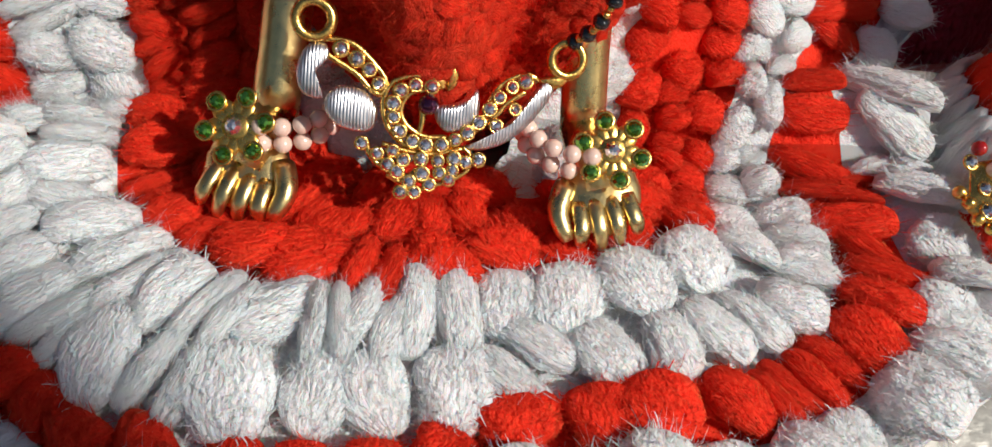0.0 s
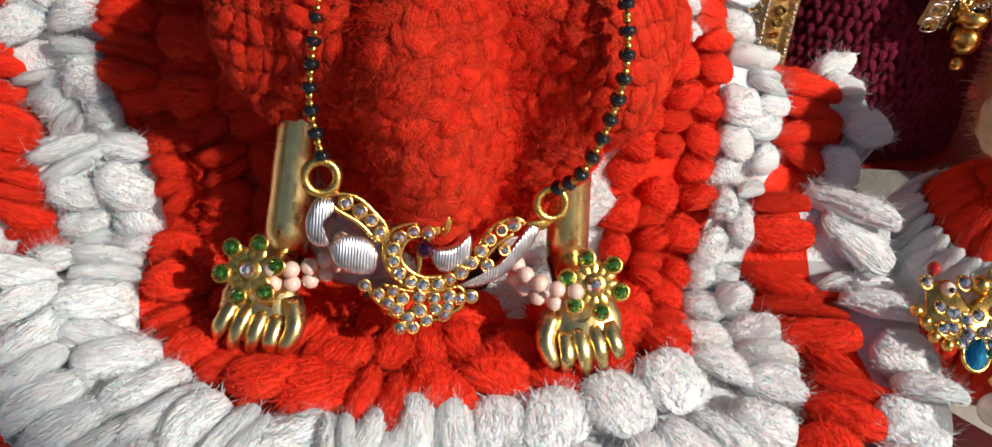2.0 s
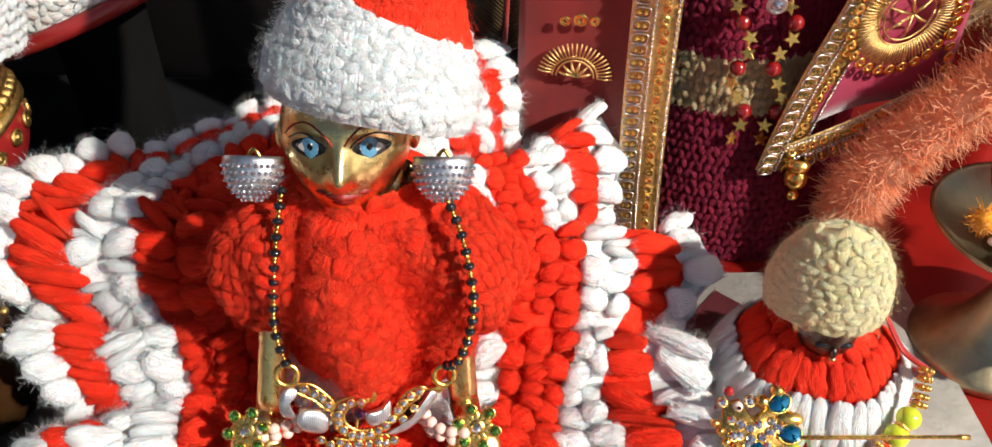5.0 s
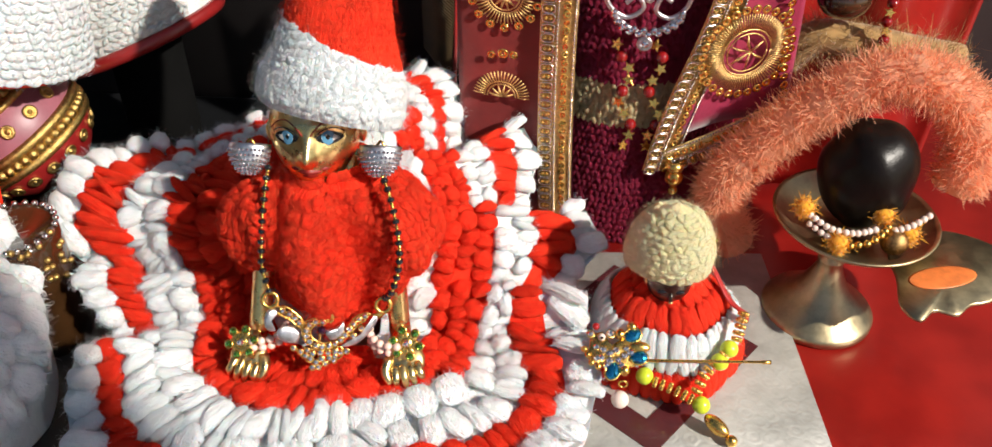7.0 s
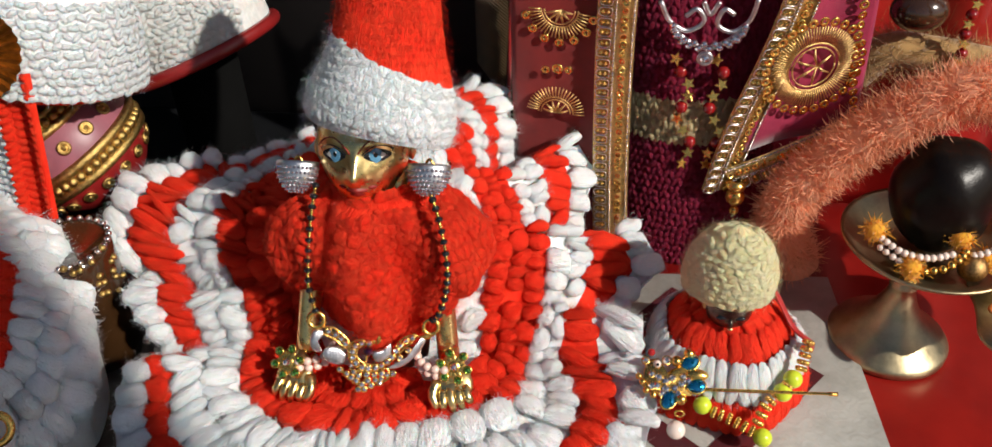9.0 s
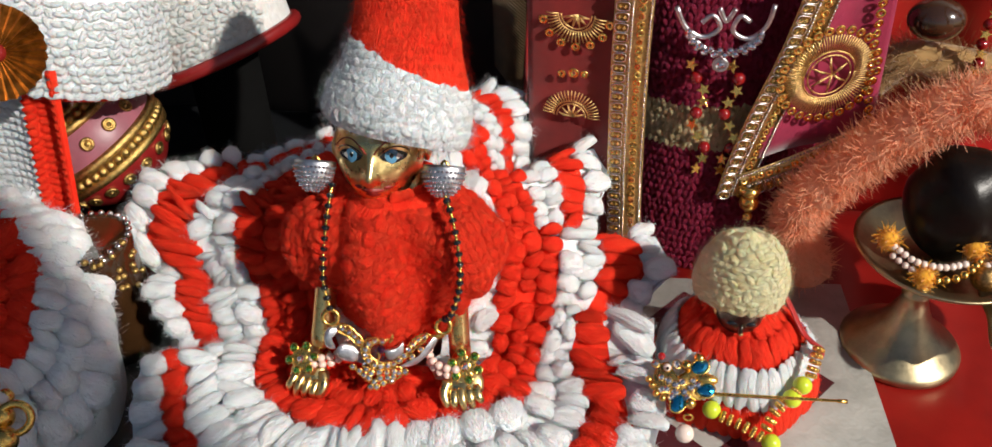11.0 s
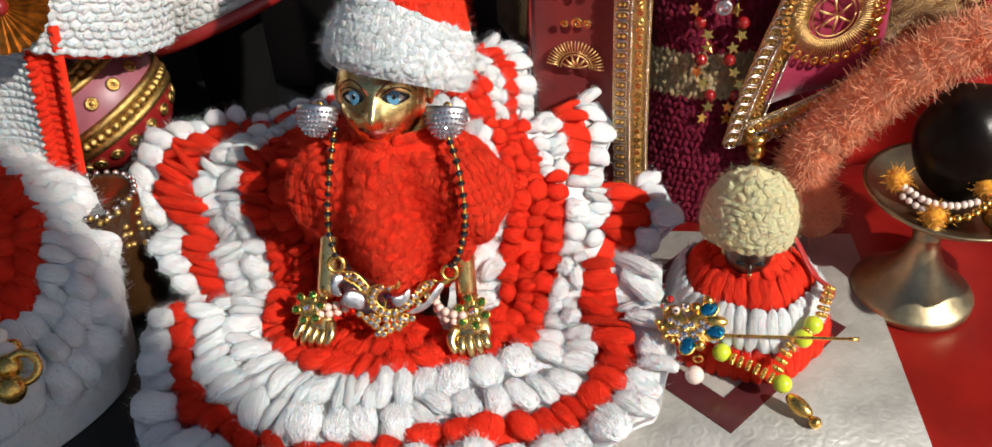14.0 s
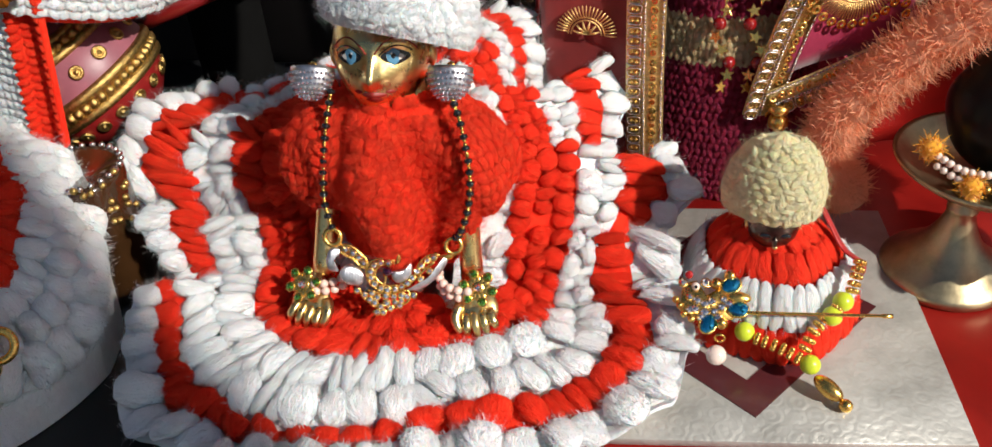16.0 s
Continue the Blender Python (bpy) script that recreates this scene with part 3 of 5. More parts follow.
def head_shape(a, t):
    """a: angle round, 0 at the front; t: height from -1 (chin) to 1."""
    w = math.sqrt(max(1 - t * t, 0.0))
    jaw = 1.0 - 0.30 * clamp(-t) ** 1.3
    x, y, z = 1.62 * w * jaw * math.sin(a), -1.65 * w * math.cos(a), 1.95 * t
    if t < 0:
        y -= 0.18 * clamp(-t) * math.cos(a) * w
    front = max(math.cos(a), 0)
    nose = math.exp(-((x / 0.20) ** 2)) * math.exp(-(((z + 0.42) / 0.50) ** 2)) * front
    tip = math.exp(-((x / 0.30) ** 2)) * math.exp(-(((z + 0.62) / 0.20) ** 2)) * front
    brow = math.exp(-(((z - 0.38) / 0.14) ** 2)) * math.exp(-(((abs(x) - 0.6) / 0.5) ** 2)) * front
    sock = math.exp(-(((z - 0.0) / 0.28) ** 2)) * math.exp(-(((abs(x) - 0.72) / 0.38) ** 2)) * front
    lips = math.exp(-(((z + 1.08) / 0.13) ** 2)) * math.exp(-((x / 0.45) ** 2)) * front
    chin = math.exp(-(((z + 1.62) / 0.22) ** 2)) * math.exp(-((x / 0.4) ** 2)) * front
    y -= 0.30 * nose + 0.26 * tip + 0.10 * brow - 0.12 * sock + 0.12 * lips + 0.16 * chin
    return np.array([x, y, z])


def on_head(q):
    return HEAD + FACE_TURN @ (np.asarray(q) * np.array([1.0, 1.0, 1.13]))


def eye_patch(kit, cx, cz, w, h, out, slot, sides=20):
    """An almond patch that follows the face."""
    def fn(u, v):
        x = cx + w * u * math.cos(v)
        z = cz + h * u * math.sin(v) * (1 - 0.35 * abs(math.cos(v)))
        t = z / 1.95
        wdt = math.sqrt(max(1 - t * t, 0))
        a = math.asin(max(-1, min(1, x / (1.62 * wdt * (1 - 0.30 * clamp(-t) ** 1.3)))))
        return on_head(head_shape(a, t) + np.array([0, -out - 0.05 * (1 - u * u), 0]))
    kit.add(sheet(fn, np.linspace(0.02, 1, 6), np.linspace(0, 2 * PI, sides + 1)[:-1], 0, True), slot)


fig = Kit()
fig.add(sheet(lambda t, a: on_head(head_shape(a, t)), np.sin(np.linspace(-PI / 2 * 0.995, PI / 2 * 0.995, 60)), np.linspace(-PI, PI, 81)[:-1], 0, True))
for sx in (-1, 1):
    eye_patch(fig, 0.74 * sx, 0.03, 0.44, 0.225, 0.006, 3)
    eye_patch(fig, 0.74 * sx, 0.03, 0.37, 0.185, 0.014, 1)
    eye_patch(fig, 0.70 * sx, 0.04, 0.25, 0.235, 0.026, 2)
    eye_patch(fig, 0.69 * sx, 0.05, 0.12, 0.135, 0.040, 3)
    eye_patch(fig, 0.64 * sx, 0.12, 0.035, 0.04, 0.052, 1, 10)
    # lid lines and brows
    for dz, th, wd in ((0.30, 0.024, 0.48), (0.52, 0.026, 0.60)):
        pts = []
        for s in np.linspace(-1, 1, 12):
            x, z = sx * 0.74 + wd * s * sx, 0.04 + dz * (1 - 0.75 * s * s) + 0.05 * s
            t = z / 1.95
            a = math.asin(max(-1, min(1, x / (1.62 * math.sqrt(1 - t * t)))))
            pts.append(on_head(head_shape(a, t) + np.array([0, -0.01, 0])))
        fig.add(tube(pts, th, 6), 3 if dz < 0.4 else 4)
eye_patch(fig, 0.0, -1.02, 0.42, 0.10, 0.016, 4)
eye_patch(fig, 0.0, -1.17, 0.28, 0.10, 0.016, 4)
for sx in (-1, 1):
    eye_patch(fig, sx * 0.52, -0.95, 0.15, 0.07, 0.016, 4)
    fig.add(ball(0.34, 12, 8, (0.5, 0.8, 1.2)), 0, basis(on_head((1.62 * sx, 0.1, -0.1)), *np.eye(3)))
fig.add(tube([(-0.1, 4.3, 9.4), (0, 4.2, 7), (0, 4, 3)], [1.0, 1.2, 1.6], 20))
# arms, and palms with fingers side by side
for sx, cx in ((-1, -2.55), (1, 2.5)):
    top, wrist = np.array([cx * 0.92, 3.0, 6.4]), np.array([cx + 0.1 * sx, 1.2 if sx < 0 else 1.7, 3.1])
    fig.add(tube(curve([top, (top + wrist) / 2, wrist], 10), [0.46, 0.44, 0.43, 0.42, 0.41, 0.41, 0.40, 0.40, 0.40, 0.40], 18))
    palm = np.array([-2.98, 0.42, 2.45]) if sx < 0 else np.array([2.95, 0.55, 2.5])
    down, out = unit([-0.25 if sx < 0 else 0.28, -0.72, -0.62]), unit([0, -0.62, 0.78])
    out = unit(out - down * (down @ out))
    right = unit(np.cross(down, out)) * -1.0
    m = basis(palm, right, -down, out)
    fig.add(ball(1.0, 18, 12, (0.72, 0.74, 0.25)), 0, m)
    fig.add(tube([wrist, palm], [0.42, 0.36], 14))
    for n in range(4):
        x0 = (n - 1.5) * 0.31
        ends = [np.array([x0 * 0.9, -0.10, 0.16]), np.array([x0, -0.55, 0.24]), np.array([x0 * 1.12, -0.98 + 0.12 * abs(n - 1.3), 0.02])]
        fig.add(tube(curve([m[:3, :3] @ q + palm for q in ends], 10), [0.14, 0.15, 0.155, 0.15, 0.14, 0.15, 0.145, 0.13, 0.115, 0.06], 10, 0.6), 0)
    ends = [np.array([-0.55 * sx, 0.25, 0.1]), np.array([-0.80 * sx, -0.2, 0.2]), np.array([-0.72 * sx, -0.7, 0.16])]
    fig.add(tube(curve([m[:3, :3] @ q + palm for q in ends], 8), [0.2, 0.21, 0.2, 0.19, 0.18, 0.17, 0.15, 0.09], 10), 0)
whole("figurine", fig, [BRASS, EYE_WHITE, EYE_BLUE, EYE_DARK, LIP_RED], (0, 3.5, 1.5), "polished brass figurine with painted eyes, dressed in crochet", "statue")

# ---- red knitted bodice with hanging folds ----
BZ = np.array([3.0, 3.6, 4.3, 5.2, 6.2, 7.1, 7.8, 8.3, 8.8, 9.0])
BX = np.array([1.9, 2.2, 2.8, 3.4, 3.7, 3.6, 3.0, 2.4, 1.9, 1.3])
BY = np.array([2.1, 2.35, 2.5, 2.55, 2.5, 2.45, 2.35, 2.2, 1.9, 1.3])


def bodice(z, a):
    """a: angle from the front, to the right."""
    rx, ry = np.interp(z, BZ, BX), np.interp(z, BZ, BY)
    x, y = rx * math.sin(a), -ry * math.cos(a)
    f = clamp(math.cos(a) + 0.3)
    fold = 0.52 * math.sin(6.5 * a + 0.9 + 0.25 * z) * f * clamp((9.2 - z) / 2) + 0.24 * math.sin(3.2 * a - 1.4 + 0.5 * z) * f
    side = 0.30 * math.exp(-((abs(a) - 1.0) / 0.22) ** 2) * clamp((z - 3.5) / 2)
    s = 1 + (fold - side) / 2.6
    droop = 0.5 * math.cos(2.2 * a) * clamp((5.5 - z) / 2.5) * f
    return np.array([0.15 + x * s, 3.95 + y * s, z - droop])


SLEEVES = []
gown = thing("knitted_bodice", (0.15, 3.9, 2.2), "bright red fuzzy knitted bodice gathered in soft vertical folds", "garment")
part("cloth", Kit().add(sheet(lambda z, a: bodice(z, a) + np.array([0, 0.02 * math.cos(a), 0]), np.linspace(3.0, 9.0, 30), np.linspace(-PI, PI, 73)[:-1], 0, True)), RED_YARN, gown)
kit, spots = Kit(), []
for n, z in enumerate(np.arange(3.2, 9.0, 0.34)):
    a = -2.0 + (n % 2) * 0.05
    while a < 2.0:
        p, dz, da, nn = surface_frame(bodice, z + rng.normal(0, 0.03), a, 0.05, 0.02)
        if nn @ (p - np.array([0.15, 3.95, p[2]])) < 0:
            nn = -nn
        lean = rng.normal(0, 1.1)
        x = unit(dz * math.cos(lean) + da * math.sin(lean))
        y = np.cross(nn, x)
        m = basis(p - nn * 0.10, x * 0.78, y * 0.78 * rng.uniform(0.85, 1.2), nn * 0.62 * rng.uniform(0.6, 1.2))
        kit.add(LOOP_RAW[int(rng.integers(6))], 0, m)
        spots.append((p, nn))
        speed = np.linalg.norm(bodice(z, a + 0.02) - bodice(z, a)) / 0.02
        a += 0.27 * rng.uniform(0.8, 1.2) / speed
part("stitches", kit, RED_YARN, gown, kind="stuff")
part("fuzz", hairs(24000, lambda r: (lambda q: (q[0] + q[1] * 0.12 + r.normal(0, 0.1, 3), q[1]))(spots[r.integers(len(spots))]), 0.24, 0.006, 9), RED_YARN, gown, kind="stuff")
# puffed sleeves over the arms
for sx, c in ((-1, np.array([-2.15, 2.95, 6.8])), (1, np.array([2.45, 3.05, 6.75]))):
    def sleeve(h, a, c=c, sx=sx):
        t = h * PI / 2
        lump = 1 + 0.10 * math.sin(4 * a + 3 * h)
        return c + np.array([1.62 * math.cos(t) * math.sin(a) * lump, -1.30 * math.cos(t) * math.cos(a) * lump, 1.85 * math.sin(t)])
    part("sleeve", Kit().add(sheet(lambda h, a: c + (sleeve(h, a) - c) * 1.01, np.linspace(-0.98, 0.98, 14), np.linspace(-PI, PI, 41)[:-1], 0, True)), RED_YARN, gown)
    SLEEVES.append(sleeve)
# ---- pointed cap ----
cap = thing("knitted_hat", (-0.1, 4.5, 11.3), "tall pointed red knitted cap with a white garter-stitch brim", "hat")
CAP_TILT = np.array(Euler((radians(-22), radians(5), 0)).to_matrix())
CAP_AT = np.array([0.35, 4.4, 11.1])
CH = np.array([-0.2, 0.2, 1.0, 1.9, 2.6, 3.4, 5.0, 7.0, 8.4, 9.0])
CR = np.array([2.3, 2.52, 2.45, 2.10, 1.88, 1.72, 1.55, 1.25, 0.7, 0.1])


def cap_shape(h, a):
    r = np.interp(h, CH, CR) * (1 + 0.03 * math.sin(3 * a + h))
    wave = (0.10 * math.sin(2 * a + 0.5) - 0.35 * math.sin(a)) * clamp(1 - h / 2)
    return CAP_AT + CAP_TILT @ np.array([r * math.sin(a) * 1.0, -r * math.cos(a) * 0.95, h + wave])


def knit_round(fn, h0, h1, dh, da, raw_set, size, mat, parent, garter=False, span=PI, fuzz=2500, seed=0, keep=None):
    """Rows of knit stitches round a turned form."""
    kit, spots = Kit(), []
    rows = 0
    h = h0
    while h < h1:
        a = -span + (rows % 2) * 0.03
        n = 0
        while a < span:
            if keep is not None and not keep(h, a):
                a += 0.08
                continue
            p, dh_, da_, nn = surface_frame(fn, h, a, 0.04, 0.02)
            c = fn(h, a + PI)
            if nn @ (p - c) < 0:
                nn = -nn
            if garter == "rough":
                lean = rng.normal(0, 0.6)
            elif garter:
                lean = PI / 2 + rng.normal(0, 0.3) + (0.5 if (rows + n) % 2 else -0.5)
            else:
                lean = 0.42 if n % 2 else -0.42
            x = unit(dh_ * math.cos(lean) + da_ * math.sin(lean))
            y = np.cross(nn, x)
            m = basis(p - nn * 0.05, x * size * rng.uniform(0.92, 1.1), y * size * 0.72 * rng.uniform(0.9, 1.1), nn * size * 0.72 * rng.uniform(0.85, 1.2))
            kit.add(raw_set[int(rng.integers(len(raw_set)))], 0, m)
            spots.append((p, nn))
            a += da * rng.uniform(0.92, 1.08) / (np.linalg.norm(fn(h, a + 0.02) - fn(h, a)) / 0.02 + 1e-6)
            n += 1
        h += dh
        rows += 1
    part("stitches", kit, mat, parent, kind="stuff")
    if fuzz:
        part("fuzz", hairs(fuzz, lambda r: (lambda q: (q[0] + q[1] * 0.1 + r.normal(0, 0.08, 3), q[1]))(spots[r.integers(len(spots))]), 0.15, 0.006, seed), mat, parent, kind="stuff")


around = np.linspace(-PI, PI, 61)[:-1]
for n, sleeve in enumerate(SLEEVES):
    knit_round(sleeve, -0.85, 0.95, 0.16, 0.28, LOOP_RAW, 0.80, RED_YARN, gown, "rough", 2.4, 6000, 15 + n)
def seam(a):
    """Where the white brim ends: lower on the sunny side."""
    return 2.3 - 0.75 * math.sin(a)


def inward(p, h, f=-0.03):
    return p + (CAP_AT + CAP_TILT @ np.array([0, 0, h]) - p) * f


part("crown", Kit().add(sheet(lambda u, a: inward(cap_shape(seam(a) + (9.0 - seam(a)) * u, a), seam(a) + (9.0 - seam(a)) * u), np.linspace(0, 1, 24), around, 0, True)), RED_YARN, cap)
part("brim", Kit().add(sheet(lambda u, a: inward(cap_shape(-0.2 + (seam(a) + 0.2) * u, a), -0.2 + (seam(a) + 0.2) * u), np.linspace(0, 1, 14), around, 0, True)), WHITE_YARN, cap)
knit_round(cap_shape, 0.0, 3.1, 0.27, 0.33, LOOP_RAW, 0.60, WHITE_YARN, cap, True, PI, 9000, 11, lambda h, a: h < seam(a))
knit_round(cap_shape, 1.5, 8.6, 0.25, 0.19, LOOP_RAW, 0.46, RED_YARN, cap, False, PI, 7000, 12, lambda h, a: h >= seam(a))

# ---- jewellery on the figurine ----
RING_L, RING_R = np.array([-1.83, 0.76, 5.19]), np.array([2.16, 1.44, 4.56])
P_X = unit(RING_R - RING_L)
P_D = np.array([0, -math.sin(radians(30)), -math.cos(radians(30))])
P_D = unit(P_D - P_X * (P_D @ P_X))
P_N = np.cross(P_D, P_X) * -1.0
if P_N[1] > 0:
    P_N = -P_N
P_U = -P_D
PS = 0.00615     # centimetres a unit of the pendant's drawing
P_TURN = math.atan2(100, 650)


def pend(x, y, out=0.0):
    """From the pendant's drawing (x right, y down, 0 at the first ring) to its place."""
    x, y = x - 313, y - 45
    c, s = math.cos(P_TURN), math.sin(P_TURN)
    u, d = c * x + s * y, -s * x + c * y
    return RING_L + (P_X * u + P_D * d) * PS + P_N * out


def pend_rod(pts, r, n=20, out=0.0, flat=1.0):
    return tube(curve([pend(x, y, out) for x, y in pts], n), r, 8, flat)


def pend_plate(pts, thick=0.09, out=0.0, dome=0.10):
    """A domed leaf of metal."""
    p = curve([(x, y, 0) for x, y in pts], 28, True)[:, :2]
    c = p.mean(0)
    lay = []
    for f, h in ((1.0, -thick), (1.0, 0.0), (0.9, dome * 0.5), (0.6, dome * 0.85), (0.25, dome), (0.01, dome)):
        lay.append([pend(*(c + (q - c) * f), out + h) for q in p])
    v = np.array(lay).reshape(-1, 3)
    return v, [grid_faces(len(lay), len(p), True)], None


mangal = thing("peacock_pendant", tuple(pend(600, 480)), "gilt and silver peacock pendant set with crystals", "pendant")
k = Kit()
for x, y in ((313, 48), (962, 152)):
    k = Kit().add(torus(0.27, 0.085, 22, 8), 0, facing(pend(x, y), P_N, P_X))
    part("ring", k, GOLD, mangal, "gold hanging ring")
RODS = [
    [(330, 95), (400, 105), (450, 150), (485, 200), (470, 235), (440, 215), (410, 180), (350, 140), (325, 110)],
    [(620, 200), (560, 190), (500, 205), (475, 260), (490, 325), (540, 370), (620, 378), (690, 350), (740, 300), (760, 245), (800, 205), (860, 190), (885, 210)],
    [(600, 225), (545, 235), (520, 275), (535, 315), (580, 345), (640, 350)],
    [(700, 345), (760, 305), (800, 265), (850, 235)],
    [(430, 350), (440, 390), (480, 430), (540, 450), (600, 470)],
    [(680, 375), (700, 400), (690, 440), (640, 465), (580, 480), (530, 490)],
    [(470, 360), (530, 380), (600, 392), (680, 380)],
    [(575, 275), (575, 305), (565, 340)],
    [(480, 440), (520, 460), (560, 430)],
]
for r in RODS:
    part("filigree_wire", Kit().add(pend_rod(r, 0.05, 26, -0.05)), GOLD, mangal, "gold filigree wire")
for name, pts in (("wing_tip", [(335, 105), (290, 115), (265, 170), (275, 225), (325, 240), (310, 180), (345, 140)]), ("wing", [(330, 245), (370, 212), (430, 225), (460, 275), (440, 325), (380, 320), (340, 290)]),
                  ("neck_leaf", [(615, 270), (660, 262), (700, 245), (722, 228), (722, 290), (690, 325), (640, 335), (612, 305)]), ("tail_feather", [(905, 205), (925, 235), (870, 310), (800, 365), (730, 385), (685, 375), (760, 350), (830, 290)])):
    part(name, Kit().add(pend_plate(pts, 0.08, 0.0, 0.09)), SILVER_ENGRAVED, mangal, "engraved frosted silver leaf")
for pts in ([(620, 225), (595, 190), (570, 165), (560, 130), (585, 160), (625, 185), (640, 215)], [(640, 230), (645, 190), (650, 150), (658, 130), (672, 180), (665, 215)], [(885, 205), (930, 195), (985, 190), (965, 210), (930, 230)]):
    part("crest", Kit().add(pend_plate(pts, 0.07, 0.0, 0.06)), GOLD, mangal)
CRYSTALS = [(375, 120), (412, 145), (443, 172), (465, 207), (600, 217), (558, 212), (520, 225), (500, 257), (500, 292), (514, 328), (547, 355), (580, 366), (622, 367), (658, 355), (692, 338), (722, 312), (752, 278), (778, 248), (812, 222), (848, 208),
            (820, 280), (768, 322), (417, 355), (455, 383), (495, 378), (480, 412), (522, 402), (568, 402), (612, 408), (655, 405), (505, 432), (535, 458), (570, 440), (615, 440), (650, 435), (685, 415), (720, 410), (588, 470), (548, 488), (512, 486), (640, 460)]
gem_me = Kit().add(gem(0.10, 0.085, 8)).mesh("crystal", CRYSTAL, False)
cup_me = Kit().add(torus(0.105, 0.028, 12, 6)).mesh("setting", GOLD)
for x, y in CRYSTALS:
    m = facing(pend(x, y, 0.03), P_N + rng.normal(0, 0.08, 3), P_X, rng.uniform(0.88, 1.08))
    piece("crystal", gem_me, mangal, m)
    piece("setting", cup_me, mangal, m)
part("purple_stone", Kit().add(ball(0.17, 16, 10), 0, facing(pend(590, 262, 0.06), P_N)), PURPLE_STONE, mangal, "dark purple round stone")

# ---- bracelets: six green stones round a crystal, and two rows of pearls ----
petal_me = Kit().add(ball(1, 10, 6, (0.21, 0.13, 0.05)), 0, basis((0.27, 0, 0), *np.eye(3))).mesh("petal", GOLD)
green_me = Kit().add(gem(0.135, 0.12, 10)).mesh("green_stone", GREEN_STONE, False)
clear_me = Kit().add(gem(0.15, 0.16, 8)).mesh("crystal_centre", CRYSTAL, False)
pearl_me = Kit().add(ball(0.155, 14, 9)).mesh("pearl", PINK_PEARL)
for at, nrm, wrist, roll in ((np.array([-3.08, 0.38, 3.3]), (-0.12, -0.72, 0.62), np.array([-2.6, 1.2, 3.3]), 12), (np.array([3.0, 0.62, 3.38]), (0.02, -0.72, 0.62), np.array([2.55, 1.25, 3.3]), -10)):
    band = thing("flower_bracelet", tuple(wrist - np.array([0, 0, 0.4])), "gold flower bracelet with green stones and pink pearls", "bracelet", "bracelets on the figurine")
    f = facing(at, nrm)
    part("disc", Kit().add(lathe([(0.02, -0.06), (0.24, -0.04), (0.27, 0.0), (0.2, 0.06), (0.02, 0.08)], 24), 0, f), GOLD, band)
    for n in range(6):
        a = radians(60 * n + roll)
        rot = np.eye(4)
        rot[:2, :2] = [[math.cos(a), -math.sin(a)], [math.sin(a), math.cos(a)]]
        for da in (-0.25, 0.25):
            r2 = np.eye(4)
            r2[:2, :2] = [[math.cos(a + da), -math.sin(a + da)], [math.sin(a + da), math.cos(a + da)]]
            piece("petal", petal_me, band, f @ r2)
        out = np.eye(4)
        out[:3, 3] = (0.50, 0, 0.05)
        st = piece("green_stone", green_me, band, f @ rot @ out)
        piece("setting", cup_me, band, f @ rot @ out @ np.diag([1.35, 1.35, 1.2, 1]))
    up = np.eye(4)
    up[2, 3] = 0.10
    piece("crystal_centre", clear_me, band, f @ up)
    for dz in (0.16, -0.17):
        for n in range(6):
            a = radians((-95 + 19 * n) if wrist[0] < 0 else (-178 + 19 * n))
            q = wrist + np.array([1.0 * math.cos(a), 0.80 * math.sin(a), dz + 0.12 * math.sin(a)])
            piece("pearl", pearl_me, band, facing(q, (0, -1, 0.4)))

# ---- necklace of black and gold beads ----
chain = thing("bead_necklace", (0.1, 2.0, 5.0), "necklace strand of small black and gold beads", "necklace")
black_me = Kit().add(lathe([(0.03, -0.085), (0.12, -0.07), (0.145, 0), (0.12, 0.07), (0.03, 0.085)], 12)).mesh("black_bead", BLACK_BEAD)
gold_me = Kit().add(lathe([(0.025, -0.055), (0.065, -0.04), (0.075, 0), (0.065, 0.04), (0.025, 0.055)], 10)).mesh("gold_bead", GOLD)
SIDES = ([(-1.75, 2.9, 9.6), (-1.85, 2.1, 8.7), (-2.0, 1.55, 7.4), (-2.05, 1.2, 6.3), tuple(RING_L + np.array([0.02, 0.05, 0.3]))],
         [(2.1, 3.0, 9.5), (2.6, 2.0, 8.9), (2.9, 1.3, 7.6), (2.8, 1.2, 6.4), (2.5, 1.15, 5.4), tuple(RING_R + np.array([0.02, 0.05, 0.25]))])
for pts in SIDES:
    path = curve(pts, 200)
    run = np.r_[0, np.cumsum(np.linalg.norm(np.diff(path, axis=0), axis=1))]
    part("thread", Kit().add(tube(path[::8], 0.025, 6)), BLACK_BEAD, chain)
    d, n = 0.1, 0
    while d < run[-1]:
        i = int(np.searchsorted(run, d))
        i = min(max(i, 1), len(path) - 2)
        m = facing(path[i], path[i + 1] - path[i - 1], (1, 0.3, 0))
        if n % 3 == 0:
            piece("black_bead", black_me, chain, m)
        else:
            piece("gold_bead", gold_me, chain, m)
        d += 0.135 if n % 3 in (0, 2) else 0.11
        n += 1

